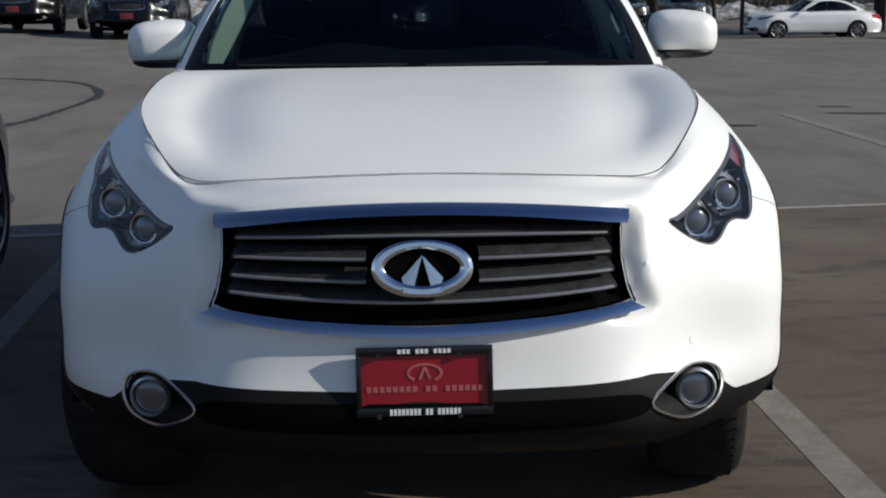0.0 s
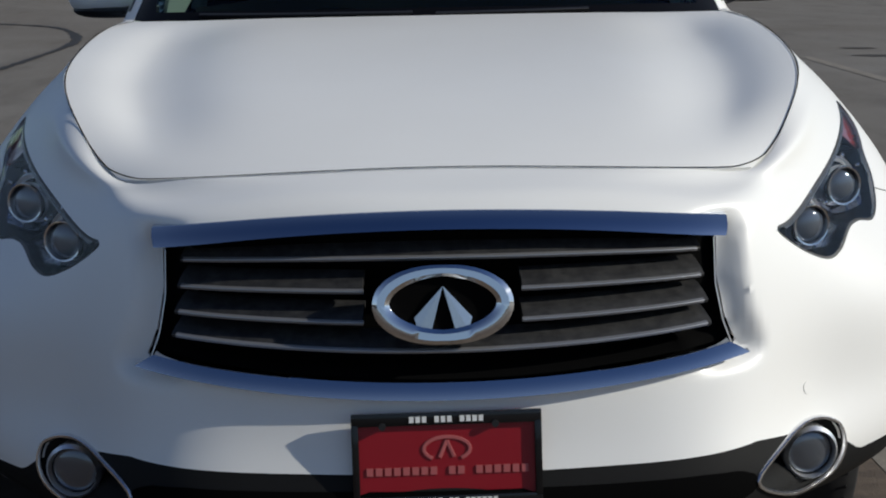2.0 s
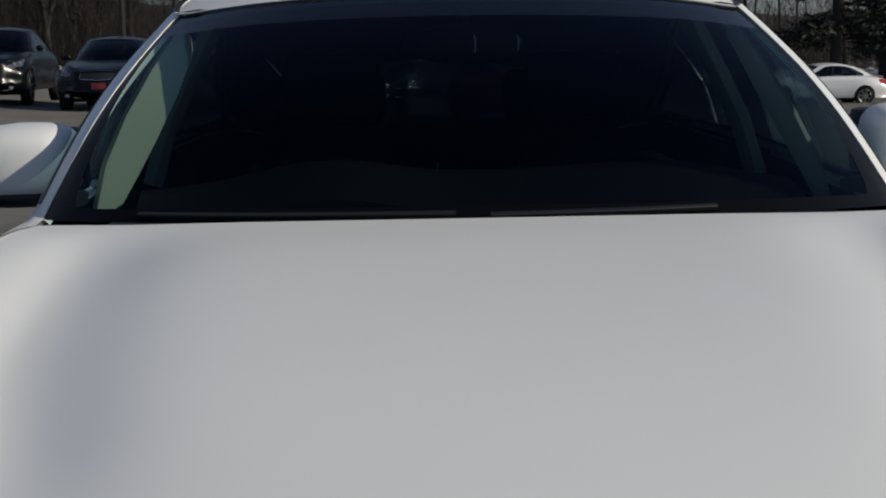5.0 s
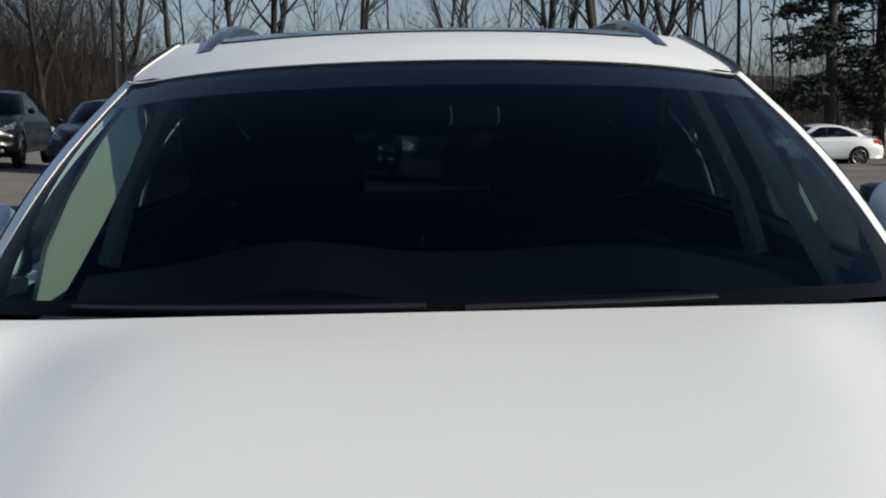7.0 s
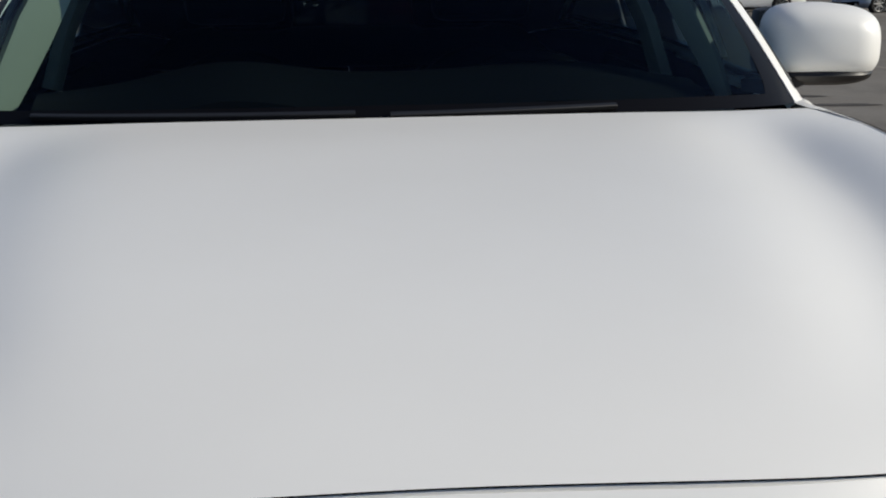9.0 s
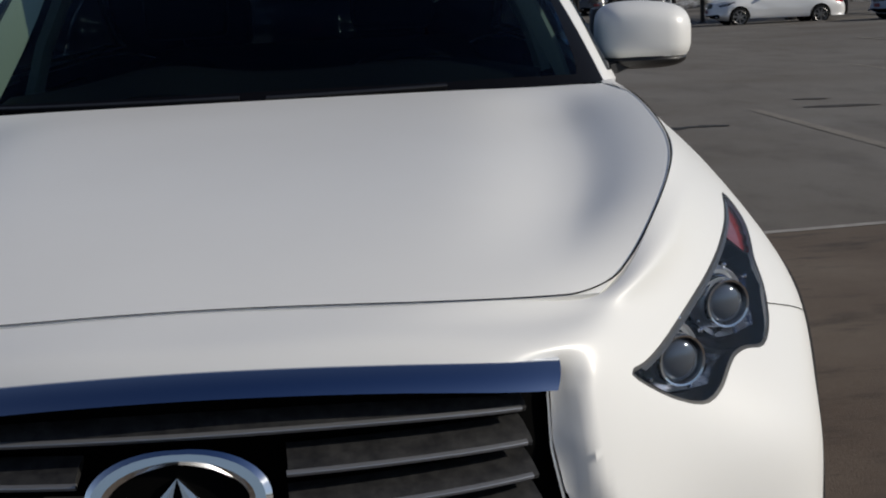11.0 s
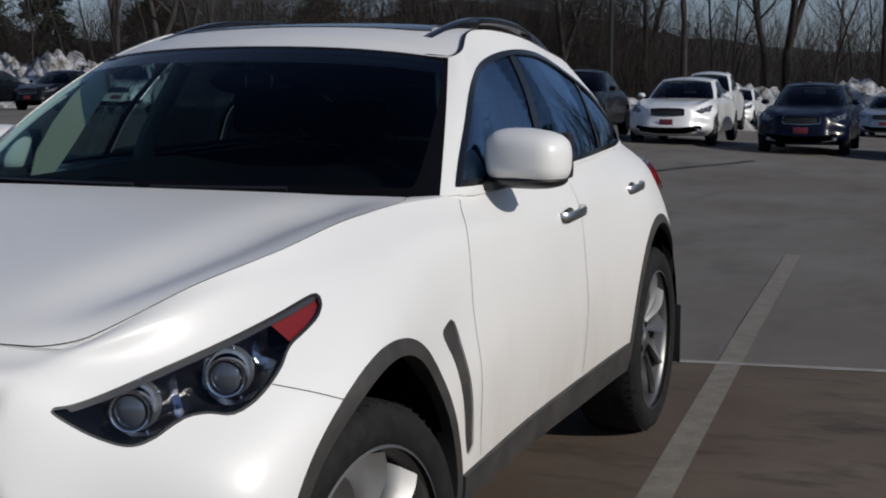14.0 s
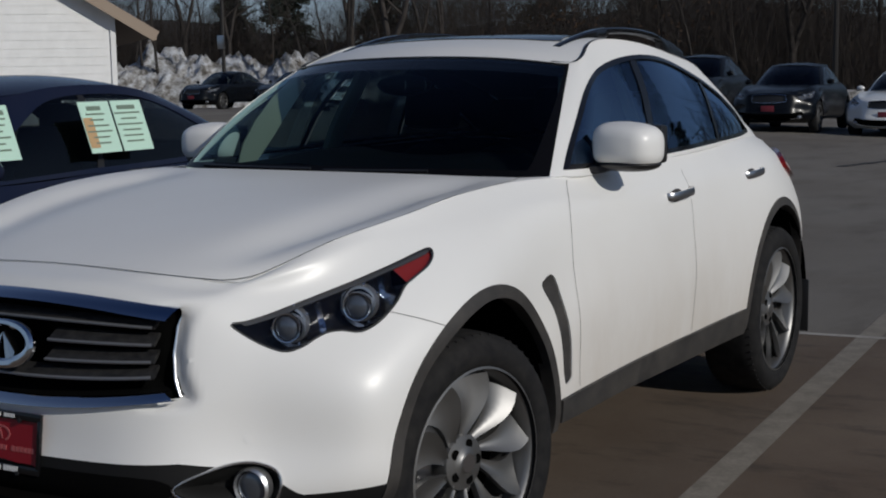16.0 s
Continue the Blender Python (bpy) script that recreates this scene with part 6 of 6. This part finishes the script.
def make_pine(x, y, seed, tall, spread):
    rp = random.Random(seed)
    pine = tagged(new("pine_tree"), "dark green pine with drooping boughs", "tree", "pines")
    V, F = [], []
    tube_into(V, F, Vector((0, 0, -.3)), Vector((.2, 0, tall)), .26, .06, 10)
    raw("trunk", V, F, BARK, pine)
    V, F, BV, BF = [], [], [], []
    for k in range(64):
        z = 2.0 + (tall - 2.6) * k / 64
        L = spread * (1 - .75 * k / 64) * rp.uniform(.45, 1.1)
        az = rp.uniform(0, 2 * math.pi)
        way = Vector((math.cos(az), math.sin(az), rp.uniform(-.2, .15)))
        tube_into(BV, BF, Vector((0, 0, z)), Vector((0, 0, z)) + way * L, .045, .012, 4)
        for j in range(90):
            f = rp.uniform(.3, 1.02) ** .8
            c = Vector((0, 0, z)) + way * (L * f) + Vector((rp.gauss(0, .30), rp.gauss(0, .30), rp.gauss(0, .13) - .1 * f))
            d = Vector((rp.uniform(-1, 1), rp.uniform(-1, 1), rp.uniform(-.3, .7))).normalized()
            e = d.cross(Vector((rp.uniform(-1, 1), rp.uniform(-1, 1), rp.uniform(-1, 1)))).normalized() * .055
            i = len(V)
            V += [c - d * .16 - e, c - d * .16 + e, c + d * .18 + e * .3, c + d * .18 - e * .3]
            F.append((i, i + 1, i + 2, i + 3))
    raw("bough", BV, BF, BARK, pine)
    raw("crown", V, F, NEEDLE, pine, smooth=False)
    pine.matrix_world = pose(x, y, ground_z(x, y), 0, 0, 20)


make_pine(15.6, 49.5, 8, 13, 3.4)
make_pine(18.3, 52.0, 15, 15, 4.2)
make_pine(22.5, 50.0, 19, 14, 4.0)
for x, y, seed, tall in ((-47, 74, 23, 8), (-52, 70, 27, 9.5), (-58, 72, 31, 8), (-38, 80, 35, 9), (-33, 84, 39, 7.5), (-64, 64, 43, 9)):
    make_pine(x, y, seed, tall, 2.6)

# dry oak leaves still hanging low in the wood
LEAF = material("dry_oak_leaf", (.055, .034, .022), .8, specular_ior_level=.1)
V, F = [], []
rl = random.Random(31)
for k in range(17):
    az = radians(rl.uniform(-26, -11) if k < 13 else rl.uniform(-50, 12))
    d = rl.uniform(56, 66)
    x, y = d * math.sin(az), d * math.cos(az)
    c = Vector((x, y, ground_z(x, y) + rl.uniform(1.2, 4.5)))
    for j in range(40):
        p = c + Vector((rl.gauss(0, .9), rl.gauss(0, .9), rl.gauss(0, .55)))
        u = Vector((rl.uniform(-1, 1), rl.uniform(-1, 1), rl.uniform(-1, 1))).normalized() * .075
        w = u.cross(Vector((rl.uniform(-1, 1), rl.uniform(-1, 1), rl.uniform(-1, 1)))).normalized() * .045
        i = len(V)
        V += [p - u, p + w, p + u, p - w]
        F.append((i, i + 1, i + 2, i + 3))
tagged(raw("dry_leaves", V, F, LEAF, smooth=False), "rust-brown dry oak leaves among bare trees", "leaves", kind="stuff")

# undergrowth along the wood's edge, and the wooded rise behind it
BRUSH = material("dry_brush", (.085, .062, .045), .95)
br = noise_node(BRUSH, .8, 4)
nodes_of(BRUSH)[2].new(ramp(BRUSH, br.outputs["Fac"], [(.3, (.015, .012, .011)), (.7, (.036, .028, .023))]).outputs["Color"], nodes_of(BRUSH)[3].inputs["Base Color"])
V, F = [], []
rb_ = random.Random(77)
for i in range(19000):
    az = radians(rb_.uniform(-64, 34) if i < 12000 else rb_.uniform(-56, -10))
    d = rb_.uniform(74 if az > .08 else 80 if az < -.5 else 62, 100)
    x, y = d * math.sin(az), d * math.cos(az)
    p = Vector((x, y, ground_z(x, y)))
    h = (1.3 if az < -.56 else 1.55 if az < -.20 else 1.0) * rb_.uniform(1.0, 6.5) * (.6 + .5 * noise.noise(Vector((x * .08, y * .08, 0))) + .3)
    way = Vector((rb_.gauss(0, .22), rb_.gauss(0, .22), 1)).normalized()
    q = p + way * h
    r = rb_.uniform(.008, .022)
    tube_into(V, F, p, q, r, .006, 3)
    for _ in range(5):
        a = p + (q - p) * rb_.uniform(.25, .95)
        tube_into(V, F, a, a + (way + Vector((rb_.gauss(0, .8), rb_.gauss(0, .8), rb_.uniform(-.2, .6)))).normalized() * h * .3, r * .5, .004, 3)
tagged(raw("undergrowth", V, F, BRUSH), "leafless brown undergrowth along the wood", "undergrowth", kind="stuff")
WOOD = material("far_woods", (.055, .047, .042), 1.0)
wd = noise_node(WOOD, .5, 6, .75)
nodes_of(WOOD)[2].new(ramp(WOOD, wd.outputs["Fac"], [(.32, (.009, .009, .009)), (.55, (.019, .016, .015)), (.75, (.034, .027, .023))]).outputs["Color"], nodes_of(WOOD)[3].inputs["Base Color"])
V, F = [], []
na, nr = 260, 6
for j in range(nr):
    for i in range(na):
        az = radians(-180 + 360 * i / (na - 1))
        d = 112 + 16 * j
        x, y = d * math.sin(az), d * math.cos(az)
        h = (1.5 + 6.5 * min(j, 3) / 3) * (.72 + .35 * noise.noise(Vector((math.sin(az) * 5, math.cos(az) * 5, 0)))) + noise.noise(Vector((x * .3, y * .3, j))) * 1.2
        h *= 1 + .28 * max(0, 1 - abs(math.degrees(az) + 42) / 20) + .62 * max(0, 1 - abs(math.degrees(az) + 19) / 14)
        V.append((x, y, ground_z(x, y) - 1.0 + (h if 0 < j else 0)))
for j in range(nr - 1):
    for i in range(na - 1):
        F.append((j * na + i, j * na + i + 1, (j + 1) * na + i + 1, (j + 1) * na + i))
tagged(raw("far_woods", V, F, WOOD), "brown leafless woods on a low rise", "woods", kind="stuff")
